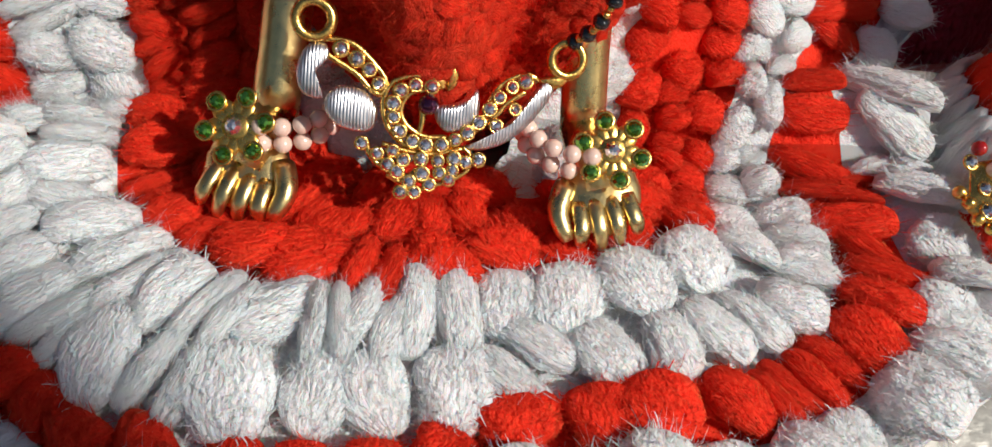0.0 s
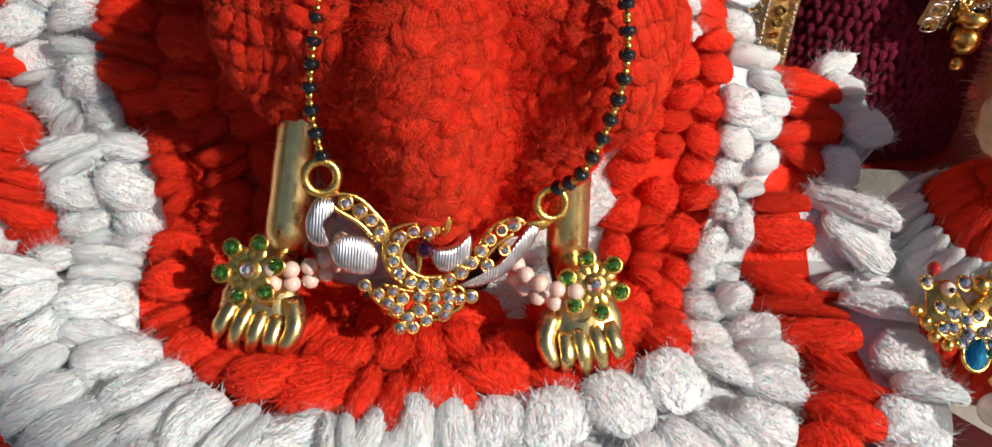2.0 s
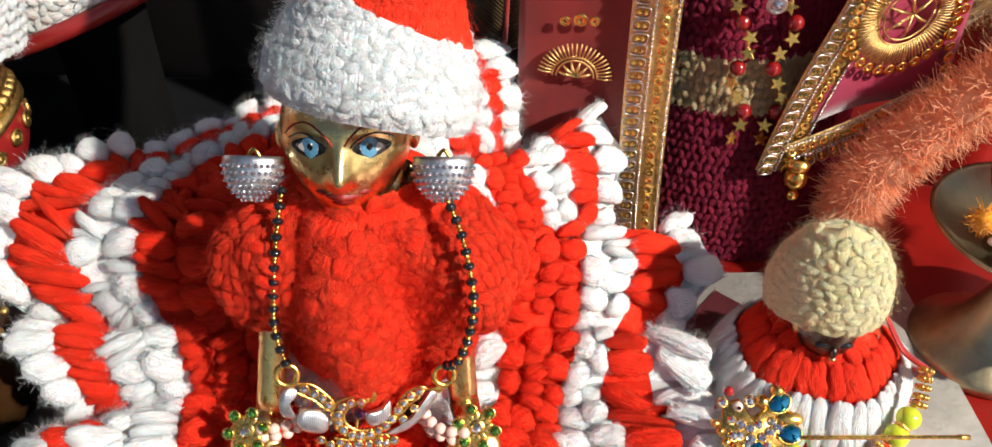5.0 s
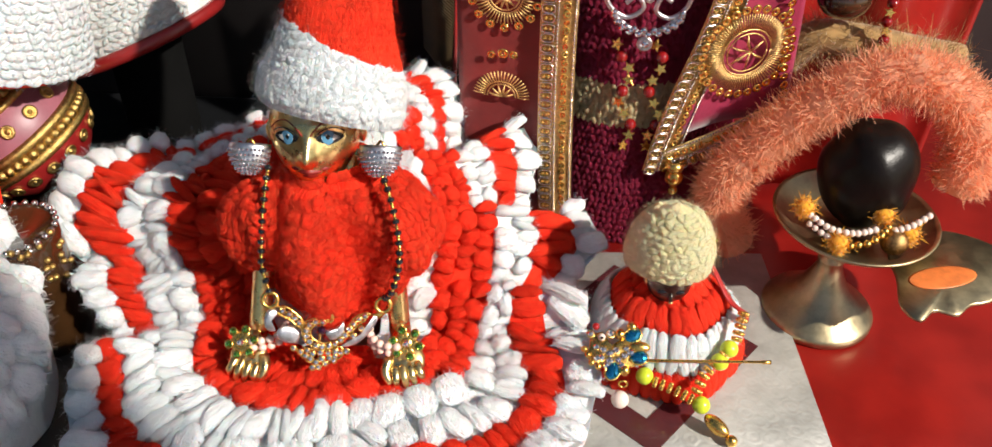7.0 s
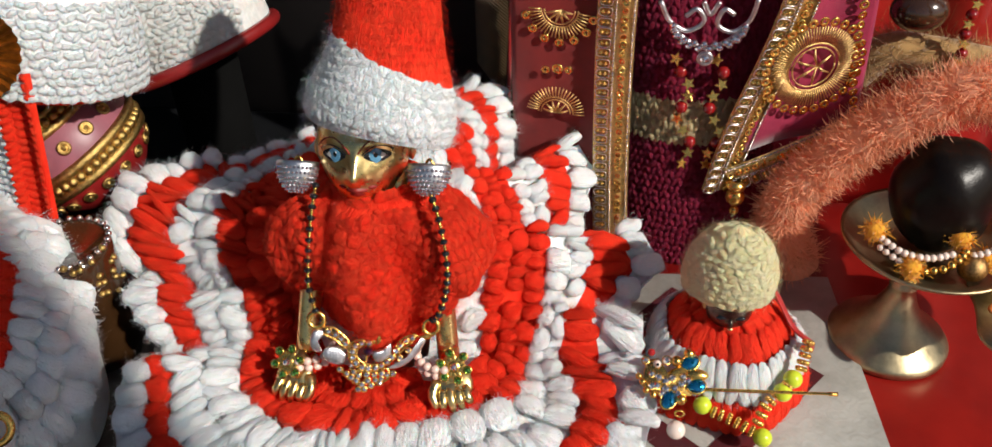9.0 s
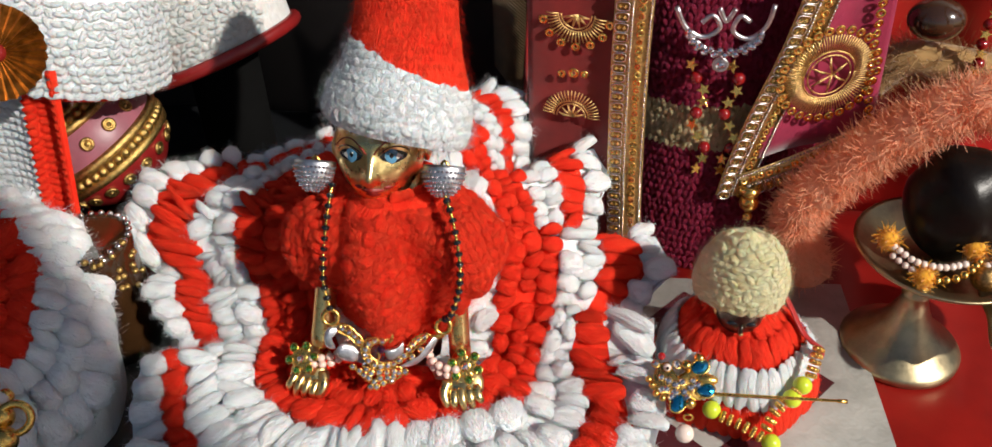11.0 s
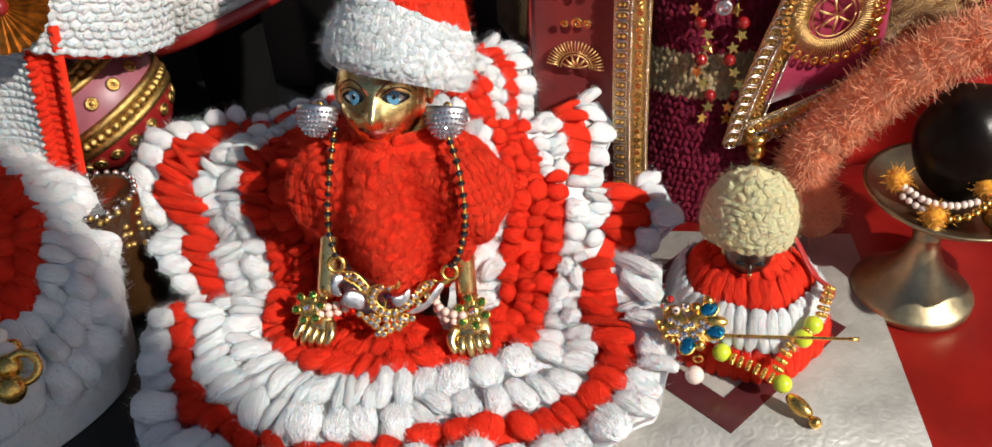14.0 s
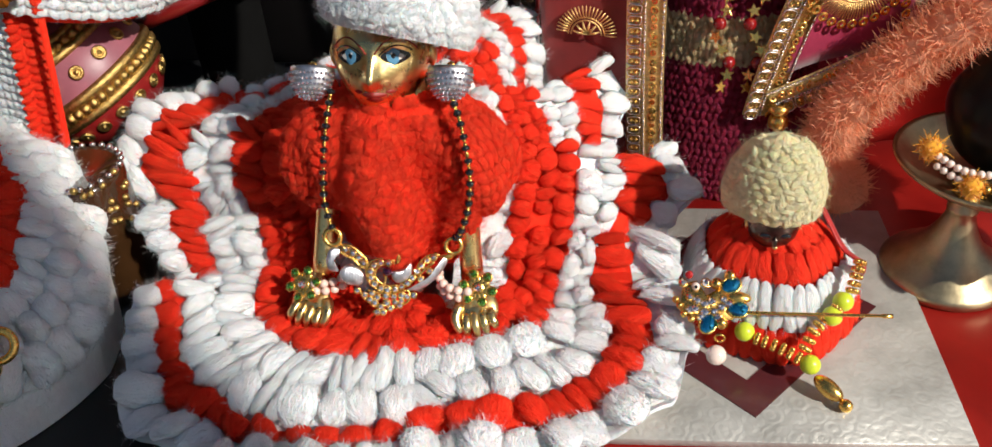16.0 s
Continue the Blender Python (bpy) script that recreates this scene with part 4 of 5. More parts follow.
# ---- earrings: half bowls set with crystals ----
tiny_me = Kit().add(gem(0.062, 0.055, 6)).mesh("crystal_chip", CRYSTAL, False)
BACK = np.array(Euler((radians(-38), 0, 0)).to_matrix())
for c, nrm in ((np.array([-2.5, 3.4, 9.9]), (-0.35, -0.8, 0.1)), (np.array([2.1, 3.4, 10.0]), (0.1, -0.85, 0.1))):
    ear = thing("earring", tuple(c - np.array([0, 0, 0.8])), "silver bowl-shaped earring covered in small crystals", "earring", "earrings on the figurine")
    k = Kit()
    prof = [(0.74 * math.cos(t), 0.95 * math.sin(t)) for t in np.linspace(-PI / 2 * 0.98, 0.0, 9)] + [(0.74, 0.14), (0.66, 0.15), (0.60, -0.1), (0.3, -0.5), (0.03, -0.75)]
    k.add(lathe(prof, 24, (1, 0.75)), 0, basis(c, *BACK.T))
    part("bowl", k, SILVER, ear)
    part("hook", Kit().add(tube(curve([c + np.array([-0.2, 0.1, 0.0]), c + np.array([0, 0.2, 0.25]), c + np.array([0.2, 0.1, 0.0])], 9), 0.05, 6)), GOLD, ear)
    for row, t in enumerate(np.linspace(-1.25, -0.1, 7)):
        cnt = max(4, int(17 * math.cos(t)) - row % 2)
        for n in range(cnt):
            a = -PI + PI * (n + 0.5) / cnt
            q = c + BACK @ np.array([0.74 * math.cos(t) * math.cos(a), 0.75 * 0.74 * math.cos(t) * math.sin(a), 0.95 * math.sin(t)])
            nn = BACK @ unit([math.cos(t) * math.cos(a) / 0.62, math.cos(t) * math.sin(a) / 0.47, math.sin(t) / 0.95])
            piece("crystal_chip", tiny_me, ear, facing(q, nn, (0.3, 0.2, 1)))

# ---- the small dark figure in a yellow cap ----
DARK_METAL = metal("blackened_metal", (0.16, 0.14, 0.12), 0.28, 0.5, 300.0)
SD = np.array([13.0, 4.0])
k = Kit()
k.add(ball(1.0, 28, 20, (0.85, 0.8, 1.0)), 0, basis((12.75, 3.55, 4.5), *np.eye(3)))
for sx in (-1, 1):
    k.add(ball(1.0, 12, 8, (0.24, 0.10, 0.12)), 1, basis((12.75 + 0.30 * sx, 2.84, 4.47), *np.eye(3)))
    k.add(ball(1.0, 10, 8, (0.12, 0.2, 0.22)), 2, basis((12.75 + 0.82 * sx, 3.6, 4.4), *np.eye(3)))
k.add(ball(1.0, 10, 8, (0.10, 0.16, 0.22)), 0, basis((12.75, 2.74, 4.27), *np.eye(3)))
k.add(ball(1.0, 10, 8, (0.10, 0.08, 0.07)), 2, basis((12.76, 2.66, 4.11), *np.eye(3)))
k.add(tube([(12.8, 3.9, 4.4), (12.9, 4.0, 2.5), (13, 4, 0.1)], [0.6, 0.8, 1.2], 14))
whole("small_figurine", k, [DARK_METAL, BLACK_BEAD, BRASS], (13, 4, 0.02), "small dark metal figurine in a crochet dress", "statue")

cap2 = thing("yellow_cap", (12.65, 4.3, 4.9), "pale yellow knitted dome cap", "hat")


def dome(h, a):
    s = clamp(h / 2.75)
    r = 1.66 * math.sqrt(max(1 - s**2.4, 0.0)) * (1 + 0.02 * math.sin(3 * a)) * (0.94 + 0.06 * clamp(h / 0.5))
    return np.array([12.75 + r * math.sin(a), 4.3 - r * math.cos(a) * 0.95, 4.75 + h + 0.2 * math.cos(a)])


part("cloth", Kit().add(sheet(lambda h, a: dome(h, a) + (np.array([12.75, 4.3, 4.65 + h]) - dome(h, a)) * -0.035, np.linspace(0.0, 2.745, 16), around, 0, True)), CREAM_YARN, cap2)
knit_round(dome, 0.1, 2.73, 0.24, 0.34, LOOP_RAW, 0.60, CREAM_YARN, cap2, True, PI, 4000, 21)

gown2 = thing("crochet_dress", (13.0, 4.0, 0.02), "small red and white crochet dress ringed with stripes", "dress")


def bell(s, a):
    """s: 0 at the collar to 1 at the hem."""
    r = np.interp(s, [0, 0.25, 0.6, 0.9, 1.0], [0.7, 1.75, 2.85, 3.2, 3.1]) * (1 + 0.04 * math.sin(5 * a))
    z = np.interp(s, [0, 0.25, 0.6, 0.9, 1.0], [4.3, 3.65, 2.2, 0.6, 0.1])
    return np.array([13.0 + r * math.sin(a) * (1.0 if math.sin(a) < 0 else 0.96), 4.15 - r * math.cos(a) * 0.86, z])


for s0, s1, mat, rows in ((0.0, 0.44, RED_YARN, 2), (0.44, 0.74, WHITE_YARN, 1), (0.74, 1.0, RED_YARN, 1)):
    part("band", Kit().add(sheet(lambda s, a: bell(s, a) + (np.array([13, 4.15, bell(s, a)[2]]) - bell(s, a)) * 0.04, np.linspace(s0, s1, 6), around, 0, True)), mat, gown2)
    for row in range(rows):
        s = s0 + (s1 - s0) * (row + 0.5) / rows
        a = -2.6
        while a < 2.6:
            p, ds, da, nn = surface_frame(bell, s, a, 0.03, 0.03)
            if nn @ (p - np.array([13, 4.15, p[2] - 1])) < 0:
                nn = -nn
            ln = np.linalg.norm(bell(s0 + (s1 - s0) * (row + 1) / rows - 1e-3, a) - bell(s0 + (s1 - s0) * row / rows, a))
            x = unit(ds + da * rng.normal(0, 0.12))
            piece("stitch", puff_mesh("slim", int(rng.integers(6)), mat), gown2, basis(p - nn * 0.08, x * ln * 1.2, np.cross(nn, x) * 1.0 * rng.uniform(0.85, 1.15), nn * 0.8))
            a += 0.40 / (np.linalg.norm(bell(s, a + 0.03) - bell(s, a)) / 0.03)
SASH = plain("red_ribbon", (0.45, 0.012, 0.01), 0.45, 0.3, 300.0, 0.3, 0.4, 0.0, 0.3)
sp = curve([(14.1, 4.3, 5.2), (14.6, 4.1, 4.4), (15.2, 3.6, 3.5), (15.75, 3.0, 3.35), (16.0, 3.5, 2.6), (16.0, 4.4, 1.8)], 24)
whole("ribbon", Kit().add(tube(sp, 0.17, 8, 0.35)), SASH, (16, 4.3, 1.8), "narrow red ribbon draped over a small crochet dress", "ribbon")

# ---- its bead string ----
lime_me = Kit().add(ball(0.34, 18, 12)).mesh("lime_bead", LIME_BEAD)


def rondelle():
    k = Kit().add(lathe([(0.06, -0.10), (0.17, -0.09), (0.2, 0), (0.17, 0.09), (0.06, 0.10)], 14))
    for n in range(9):
        a = 2 * PI * n / 9
        k.add(ball(0.055, 6, 4, (1, 1, 1.6)), 0, basis((0.18 * math.cos(a), 0.18 * math.sin(a), 0), *np.eye(3)))
    return k


rond_me = rondelle().mesh("spacer_bead", GOLD)
string = thing("bead_string", (14, 0.6, 0.9), "string of lime green beads with gold spacers", "necklace")
for q in ((12.0, 1.38, 1.40), (14.1, 0.42, 1.0), (14.76, 1.55, 2.2), (15.1, 1.9, 2.56)):
    piece("lime_bead", lime_me, string, facing(q, (0, -0.5, 0.8)))
for pts, n in (([(12.40, 1.15, 1.33), (13.1, 0.88, 1.25), (13.72, 0.6, 1.1)], 6), ([(13.93, 0.80, 1.35), (14.2, 1.2, 1.78), (14.52, 1.48, 2.08)], 5), ([(14.9, 1.7, 2.40), (14.95, 1.75, 2.44)], 2), ([(15.38, 2.15, 2.85), (15.5, 2.5, 3.2), (15.62, 2.85, 3.5)], 5)):
    path = curve(pts, 40)
    for i in np.linspace(0, 39, n).astype(int):
        j = min(i + 1, 39)
        piece("spacer_bead", rond_me, string, facing(path[i], path[j] - path[j - 1], (0.3, 0.2, 1)))
part("oval_bead", Kit().add(ball(1.0, 18, 14, (0.30, 0.30, 0.56)), 0, facing((14.68, -0.14, 0.52), (0.72, -0.62, -0.25), (0, 0, 1))), GOLD, string, "long polished gold bead")
part("end_bead", Kit().add(ball(0.23, 16, 10), 0, basis((15.2, -0.62, 0.27), *np.eye(3))), GOLD, string)

# ---- peacock brooch with a long pin ----
BN = unit([0.05, -0.55, 0.84])
brooch = thing("peacock_brooch", (10.7, 1.2, 1.6), "peacock brooch of crystals and blue stones on a gold stick pin", "brooch")
part("pin", Kit().add(tube([(11.5, 1.28, 2.36), (13.0, 1.3, 2.4), (16.2, 1.28, 2.58), (16.25, 1.28, 2.58), (16.55, 1.27, 2.6)], [0.06, 0.06, 0.055, 0.075, 0.08], 10)), GOLD, brooch, "gold stick pin")
part("backplate", Kit().add(slab([(9.75, 1.3), (10.5, 1.05), (11.5, 1.1), (11.8, 1.6), (11.4, 2.2), (10.6, 1.75), (10.3, 2.2), (9.85, 2.1)], 0, 0.08, 0.02), 0, basis((0, 0, 1.45), (1, 0, 0), (0, 1, 0.64), (0, -0.5, 0.85))), GOLD, brooch)
bgem_me = Kit().add(gem(0.15, 0.13, 8)).mesh("crystal", CRYSTAL, False)
for q in ((9.84, 2.11, 2.86), (10.61, 2.15, 2.88), (10.07, 1.7, 2.6), (10.1, 1.34, 2.37), (10.33, 1.61, 2.54), (10.59, 1.52, 2.48), (10.82, 1.61, 2.54), (10.59, 1.26, 2.32), (10.91, 1.32, 2.36), (11.14, 1.44, 2.44), (11.2, 1.68, 2.59), (11.37, 1.55, 2.51), (10.27, 1.35, 2.38), (10.45, 1.12, 2.25), (11.03, 1.12, 2.25)):
    m = facing(np.array(q) - [0, 0.05, 0], BN + rng.normal(0, 0.1, 3), (1, 0, 0), rng.uniform(0.8, 1.05))
    piece("crystal", bgem_me, brooch, m)
    piece("setting", cup_me, brooch, m @ np.diag([1.4, 1.4, 1.3, 1]))
part("red_stone", Kit().add(ball(0.15, 12, 8), 0, basis((10.04, 2.34, 3.0), *np.eye(3))), plain("red_stone", (0.4, 0.01, 0.01), 0.1, 0.2, 300.0, 0.02, 0.6, 0.8), brooch)
part("white_bead", Kit().add(ball(0.15, 12, 8), 0, basis((10.26, 1.96, 2.82), *np.eye(3))), PEARL, brooch)
part("bead_eye", Kit().add(ball(0.06, 10, 6), 0, basis((10.27, 1.84, 2.90), *np.eye(3))), BLACK_BEAD, brooch)
for q in ((10.96, 2.11, 2.86), (11.42, 2.39, 3.0), (11.13, 0.94, 2.14), (9.75, 1.40, 2.43), (9.9, 1.15, 2.27), (10.15, 1.02, 2.2), (9.62, 1.6, 2.5)):
    part("gold_bead", Kit().add(ball(0.21 if q[0] > 10.5 else 0.13, 14, 9), 0, basis(q, *np.eye(3))), GOLD, brooch)


def drop(l, w, h):
    v, f, uv = ball(1.0, 14, 8)
    v = v * np.array([w, l, h])
    v[:, 0] *= 1 - 0.45 * np.clip(v[:, 1] / l, 0, 1)
    return v, f, uv


for q, a in (((11.45, 2.08, 2.86), -60), ((11.67, 1.36, 2.42), 100), ((10.69, 0.88, 2.14), -25)):
    f = facing(q, BN, (math.cos(radians(a)), math.sin(radians(a)), 0))
    part("blue_stone", Kit().add(drop(0.36, 0.26, 0.15), 0, f), BLUE_STONE, brooch, "bright blue teardrop stone", smooth=False)
    part("blue_stone_rim", Kit().add(torus(0.27, 0.04, 18, 6), 0, f @ np.diag([1, 1.25, 1, 1])), GOLD, brooch)
part("gold_petal", Kit().add(drop(0.42, 0.22, 0.14), 0, facing((11.7, 1.73, 2.62), BN, (0, 1, 0))), GOLD, brooch)
part("drop_link", Kit().add(torus(0.16, 0.04, 14, 6, "xz"), 0, basis((11.08, 0.48, 1.9), *np.eye(3))), GOLD, brooch)
part("drop_pearl", Kit().add(ball(0.34, 18, 12), 0, basis((10.97, 0.0, 1.58), *np.eye(3))), PEARL, brooch, "hanging white pearl")

# ---- brass stand with a dish, a dark stone and a plush garland ----
stand = thing("brass_stand", (20.1, 7.2, -0.35), "matt brass pedestal dish on a flared round foot", "stand")
k = Kit().add(lathe([(0.05, -0.33), (2.28, -0.34), (2.36, -0.25), (2.38, 0.0), (2.30, 0.12), (2.1, 0.3), (1.75, 0.55), (1.35, 0.95), (1.0, 1.4), (0.74, 1.9), (0.56, 2.4), (0.50, 2.7), (0.56, 2.78), (0.56, 2.9), (0.48, 2.98), (0.46, 3.6)], 56), 0, basis((20.1, 7.2, 0), *np.eye(3)))
part("foot", k, DULL_BRASS, stand)
k = Kit().add(lathe([(0.1, 3.1), (1.5, 3.15), (2.6, 3.45), (3.3, 4.0), (3.42, 4.15), (3.36, 4.22), (3.2, 4.1), (2.5, 3.6), (1.4, 3.32), (0.05, 3.3)], 56), 0, basis((21.1, 8.6, 0), *np.eye(3)))
part("dish", k, DULL_BRASS, stand)
leaf = [(22.2, 7.0), (22.0, 5.2), (21.7, 3.6), (22.2, 2.8), (22.9, 3.4), (23.7, 3.2), (24.4, 3.8), (25.3, 4.1), (26.5, 5.2), (27.0, 6.8), (26.0, 8.0), (24.0, 8.4)]
part("leaf_handle", Kit().add(slab(curve([(x, y, 0) for x, y in leaf], 40, True)[:, :2], 3.45, 3.65, 0.06)), DULL_BRASS, stand, "flat lobed brass handle")
ORANGE_PAINT = plain("orange_enamel", (0.85, 0.22, 0.05), 0.35, 0.3, 200.0, 0.1)
part("painted_oval", Kit().add(ball(1.0, 24, 8, (1.5, 0.62, 0.05)), 0, basis((23.8, 5.3, 3.66), (0.96, 0.28, 0), (-0.28, 0.96, 0), (0, 0, 1))), ORANGE_PAINT, stand, "orange enamel oval")

DARK_STONE = plain("black_stone", (0.010, 0.007, 0.006), 0.3, 0.4, 60.0, 0.35, 0.15, 0.0)
v, f, uv = ball(1.0, 40, 28, (1.95, 1.95, 2.45))
v = v * (1 + 0.03 * np.sin(3 * v[:, :1] + 2 * v[:, 2:])) + np.array([21.2, 9.0, 6.0])
whole("black_stone", Kit().add((v, f, uv)), DARK_STONE, (21.2, 9.0, 3.4), "polished black rounded stone in a brass dish", "stone")

PLUSH = plain("orange_plush", (1.0, 0.56, 0.36), 0.6, 0.2, 120.0, 0.2, 0.3, 0.0, 0.0)
_nt = PLUSH.node_tree
_thin = node(_nt, "ShaderNodeBsdfTranslucent", Color=(1.0, 0.55, 0.32, 1))
_mix = node(_nt, "ShaderNodeMixShader", Fac=0.5)
_nt.links.new(_nt.nodes["Principled BSDF"].outputs[0], _mix.inputs[1])
_nt.links.new(_thin.outputs[0], _mix.inputs[2])
_nt.links.new(_mix.outputs[0], _nt.nodes["Material Output"].inputs["Surface"])
gar = thing("plush_garland", (16.6, 11.3, -0.3), "fluffy orange plush garland arched over a dark stone", "garland")
GP = curve([(16.9, 10.6, 0.6), (15.8, 10.6, 2.6), (15.9, 10.4, 4.6), (17.2, 10.4, 6.5), (18.9, 10.3, 8.3), (20.8, 10.2, 9.7), (22.6, 10.0, 10.0), (24.4, 9.8, 9.0), (25.4, 9.5, 7.0), (25.0, 9.2, 5.2)], 60)
part("core", Kit().add(tube(GP, 0.92 + 0.08 * np.sin(np.arange(60) * 1.7), 18)), PLUSH, gar)


def plush(r):
    i = r.integers(1, len(GP) - 1)
    t = unit(GP[i + 1] - GP[i - 1])
    n = unit(np.cross(t, r.normal(0, 1, 3)))
    return GP[i] + n * 0.85 + t * r.uniform(-0.2, 0.2), n


part("plush", hairs(15000, plush, 0.50, 0.05, 31, 0.38), PLUSH, gar, kind="stuff")

POM = plain("yellow_wool", (0.90, 0.42, 0.03), 0.8, 0.25, 200.0, 0.3, 0.2, 0.0, 0.4)
beads = thing("pearl_garland", (20.3, 6.6, 4.2), "pearl strand with yellow wool pompoms round a black stone", "garland")
for c in ((19.8, 6.35, 4.3), (18.6, 7.7, 5.0), (21.6, 7.2, 5.2), (22.6, 6.7, 4.6)):
    c = np.array(c)
    k = Kit().add(ball(0.4, 14, 9), 0, basis(c, *np.eye(3)))
    hk = hairs(500, lambda r: (lambda n: (c + n * 0.32, n))(unit(r.normal(0, 1, 3))), 0.22, 0.06, 33)
    k.add(raw(hk))
    part("pompom", k, POM, beads, "yellow wool pompom")
sp_me = Kit().add(ball(0.15, 12, 8)).mesh("pearl", PEARL)
sg_me = Kit().add(ball(0.17, 12, 8)).mesh("gold_bead", GOLD)
for pts, n, me, nm in (([(18.8, 7.4, 4.9), (19.5, 6.75, 4.75), (20.4, 6.5, 4.75), (21.2, 6.6, 4.9)], 12, sp_me, "pearl"), ([(18.8, 7.2, 4.6), (19.4, 6.6, 4.45), (20.0, 6.4, 4.4)], 7, sp_me, "pearl"), ([(20.25, 6.2, 4.35), (20.9, 6.2, 4.5), (21.4, 6.4, 4.8), (21.7, 6.7, 5.0)], 7, sg_me, "gold_bead"), ([(22.0, 6.6, 4.9), (22.6, 6.6, 5.2), (23.3, 7.0, 5.4)], 7, sp_me, "pearl")):
    path = curve(pts, 60)
    for i in np.linspace(0, 59, n).astype(int):
        piece(nm, me, beads, facing(path[i], (0, -1, 0.5)))
part("gold_ball", Kit().add(ball(0.55, 18, 12), 0, basis((22.05, 6.5, 4.4), *np.eye(3))), metal("brown_gilt", (0.5, 0.3, 0.12), 0.3, 0.6, 900.0, 0.8), beads)

# ---- the maroon knitted dress with gold-trimmed panels ----
SATIN_RED = plain("dark_red_satin", (0.22, 0.014, 0.013), 0.42, 0.35, 60.0, 0.3, 0.4, 0.0, 0.3)
SATIN_PINK = plain("magenta_satin", (0.36, 0.02, 0.07), 0.35, 0.35, 80.0, 0.3, 0.5, 0.1, 0.3)
GOLD_THREAD = metal("gold_thread", (0.95, 0.66, 0.27), 0.32, 0.4, 900.0, 0.9)
SEQUIN = metal("gold_sequin", (0.90, 0.60, 0.16), 0.14, 0.2, 500.0, 0.2)
AMBER = stone("amber_sequin", (0.75, 0.22, 0.02), 0.08)
SILVER_BEAD = metal("silver_bead", (0.74, 0.66, 0.62), 0.2, 0.3, 500.0, 0.2)

robe = thing("knitted_dress", (11.8, 16.0, -0.35), "maroon knitted dress with a cream stripe, standing behind", "dress")


def robe_shape(z, a):
    r = np.interp(z, [-0.3, 3, 8, 12, 16], [4.9, 4.7, 4.2, 3.8, 3.2]) * (1 + 0.035 * math.sin(4 * a + 0.3 * z))
    return np.array([11.8 + r * math.sin(a) * 1.15, 16.3 - r * math.cos(a), z])


half = np.linspace(-PI, PI, 73)[:-1]
for z0, z1, mat in ((-0.3, 6.0, MAROON_YARN), (6.0, 8.0, TAN_YARN), (8.0, 16.0, MAROON_YARN)):
    part("band", Kit().add(sheet(lambda z, a: robe_shape(z, a) + (np.array([11.8, 16.3, z]) - robe_shape(z, a)) * 0.02, np.linspace(z0, z1, 8), half, 0, True)), mat, robe)
    knit_round(robe_shape, z0 + 0.15, min(z1, 13.2), 0.36, 0.26, LOOP_RAW, 0.55, mat, robe, False, 0.8, 800, int(40 + z0))


def sequin_mesh(r, mat, name):
    return Kit().add(lathe([(r * 0.28, 0.0), (r * 0.34, 0.02), (r * 0.9, 0.045), (r, 0.01), (r * 0.98, -0.01), (r * 0.3, -0.01)], 14)).mesh(name, mat)


seq_me = sequin_mesh(0.20, SEQUIN, "sequin")
seq2_me = sequin_mesh(0.15, AMBER, "sequin")
stud_me = Kit().add(gem(0.13, 0.10, 4)).mesh("square_stud", SEQUIN, False)
bead_me = Kit().add(ball(0.06, 8, 6)).mesh("seed_bead", SILVER_BEAD)
loop_me = Kit().add(tube(curve([(-0.22, -0.16, 0), (-0.26, 0.0, 0.03), (-0.2, 0.17, 0), (0.2, 0.17, 0), (0.27, 0.0, 0.03), (0.2, -0.16, 0)], 16, True), 0.035, 6, closed=True)).mesh("cord_loop", SILVER_BEAD)


def along(pts, step):
    path = curve(pts, 300)
    run = np.r_[0, np.cumsum(np.linalg.norm(np.diff(path, axis=0), axis=1))]
    for d in np.arange(step / 2, run[-1], step):
        i = min(max(int(np.searchsorted(run, d)), 1), 298)
        yield path[i], unit(path[i + 1] - path[i - 1])


def trim(parent, pts, width, nrm, amber=False):
    """A braid: ribbon, two lines of seed beads, sequins and looped cord with square studs."""
    nrm = unit(nrm)
    path = curve(pts, 30)
    t = np.gradient(path, axis=0)
    side = np.array([unit(np.cross(q, nrm)) for q in t])
    k = Kit()
    rows = np.stack([path - side * width / 2, path - side * width / 2 + nrm * 0.05, path + side * width / 2 + nrm * 0.05, path + side * width / 2], 0)
    k.add((rows.reshape(-1, 3), [grid_faces(4, len(path))], None))
    part("ribbon", k, GOLD_THREAD, parent, "gold woven ribbon")
    for p, d in along(pts, 0.13):
        s = unit(np.cross(d, nrm))
        for w in (-0.44, 0.02):
            piece("seed_bead", bead_me, parent, facing(p + s * width * w + nrm * 0.09, nrm, s))
    for n, (p, d) in enumerate(along(pts, 0.36)):
        s = unit(np.cross(d, nrm))
        piece("sequin", seq2_me if amber and n % 3 == 0 else seq_me, parent, facing(p - s * width * 0.21 + nrm * 0.09, nrm + rng.normal(0, 0.25, 3), s, 0.85))
    for p, d in along(pts, 0.44):
        s = unit(np.cross(d, nrm))
        f = facing(p + s * width * 0.28 + nrm * 0.09, nrm, s)
        piece("cord_loop", loop_me, parent, f)
        for dx in (-0.1, 0.1):
            g2 = np.eye(4)
            g2[0, 3] = dx
            piece("square_stud", stud_me, parent, f @ g2 @ np.diag([0.8, 0.8, 1, 1]))


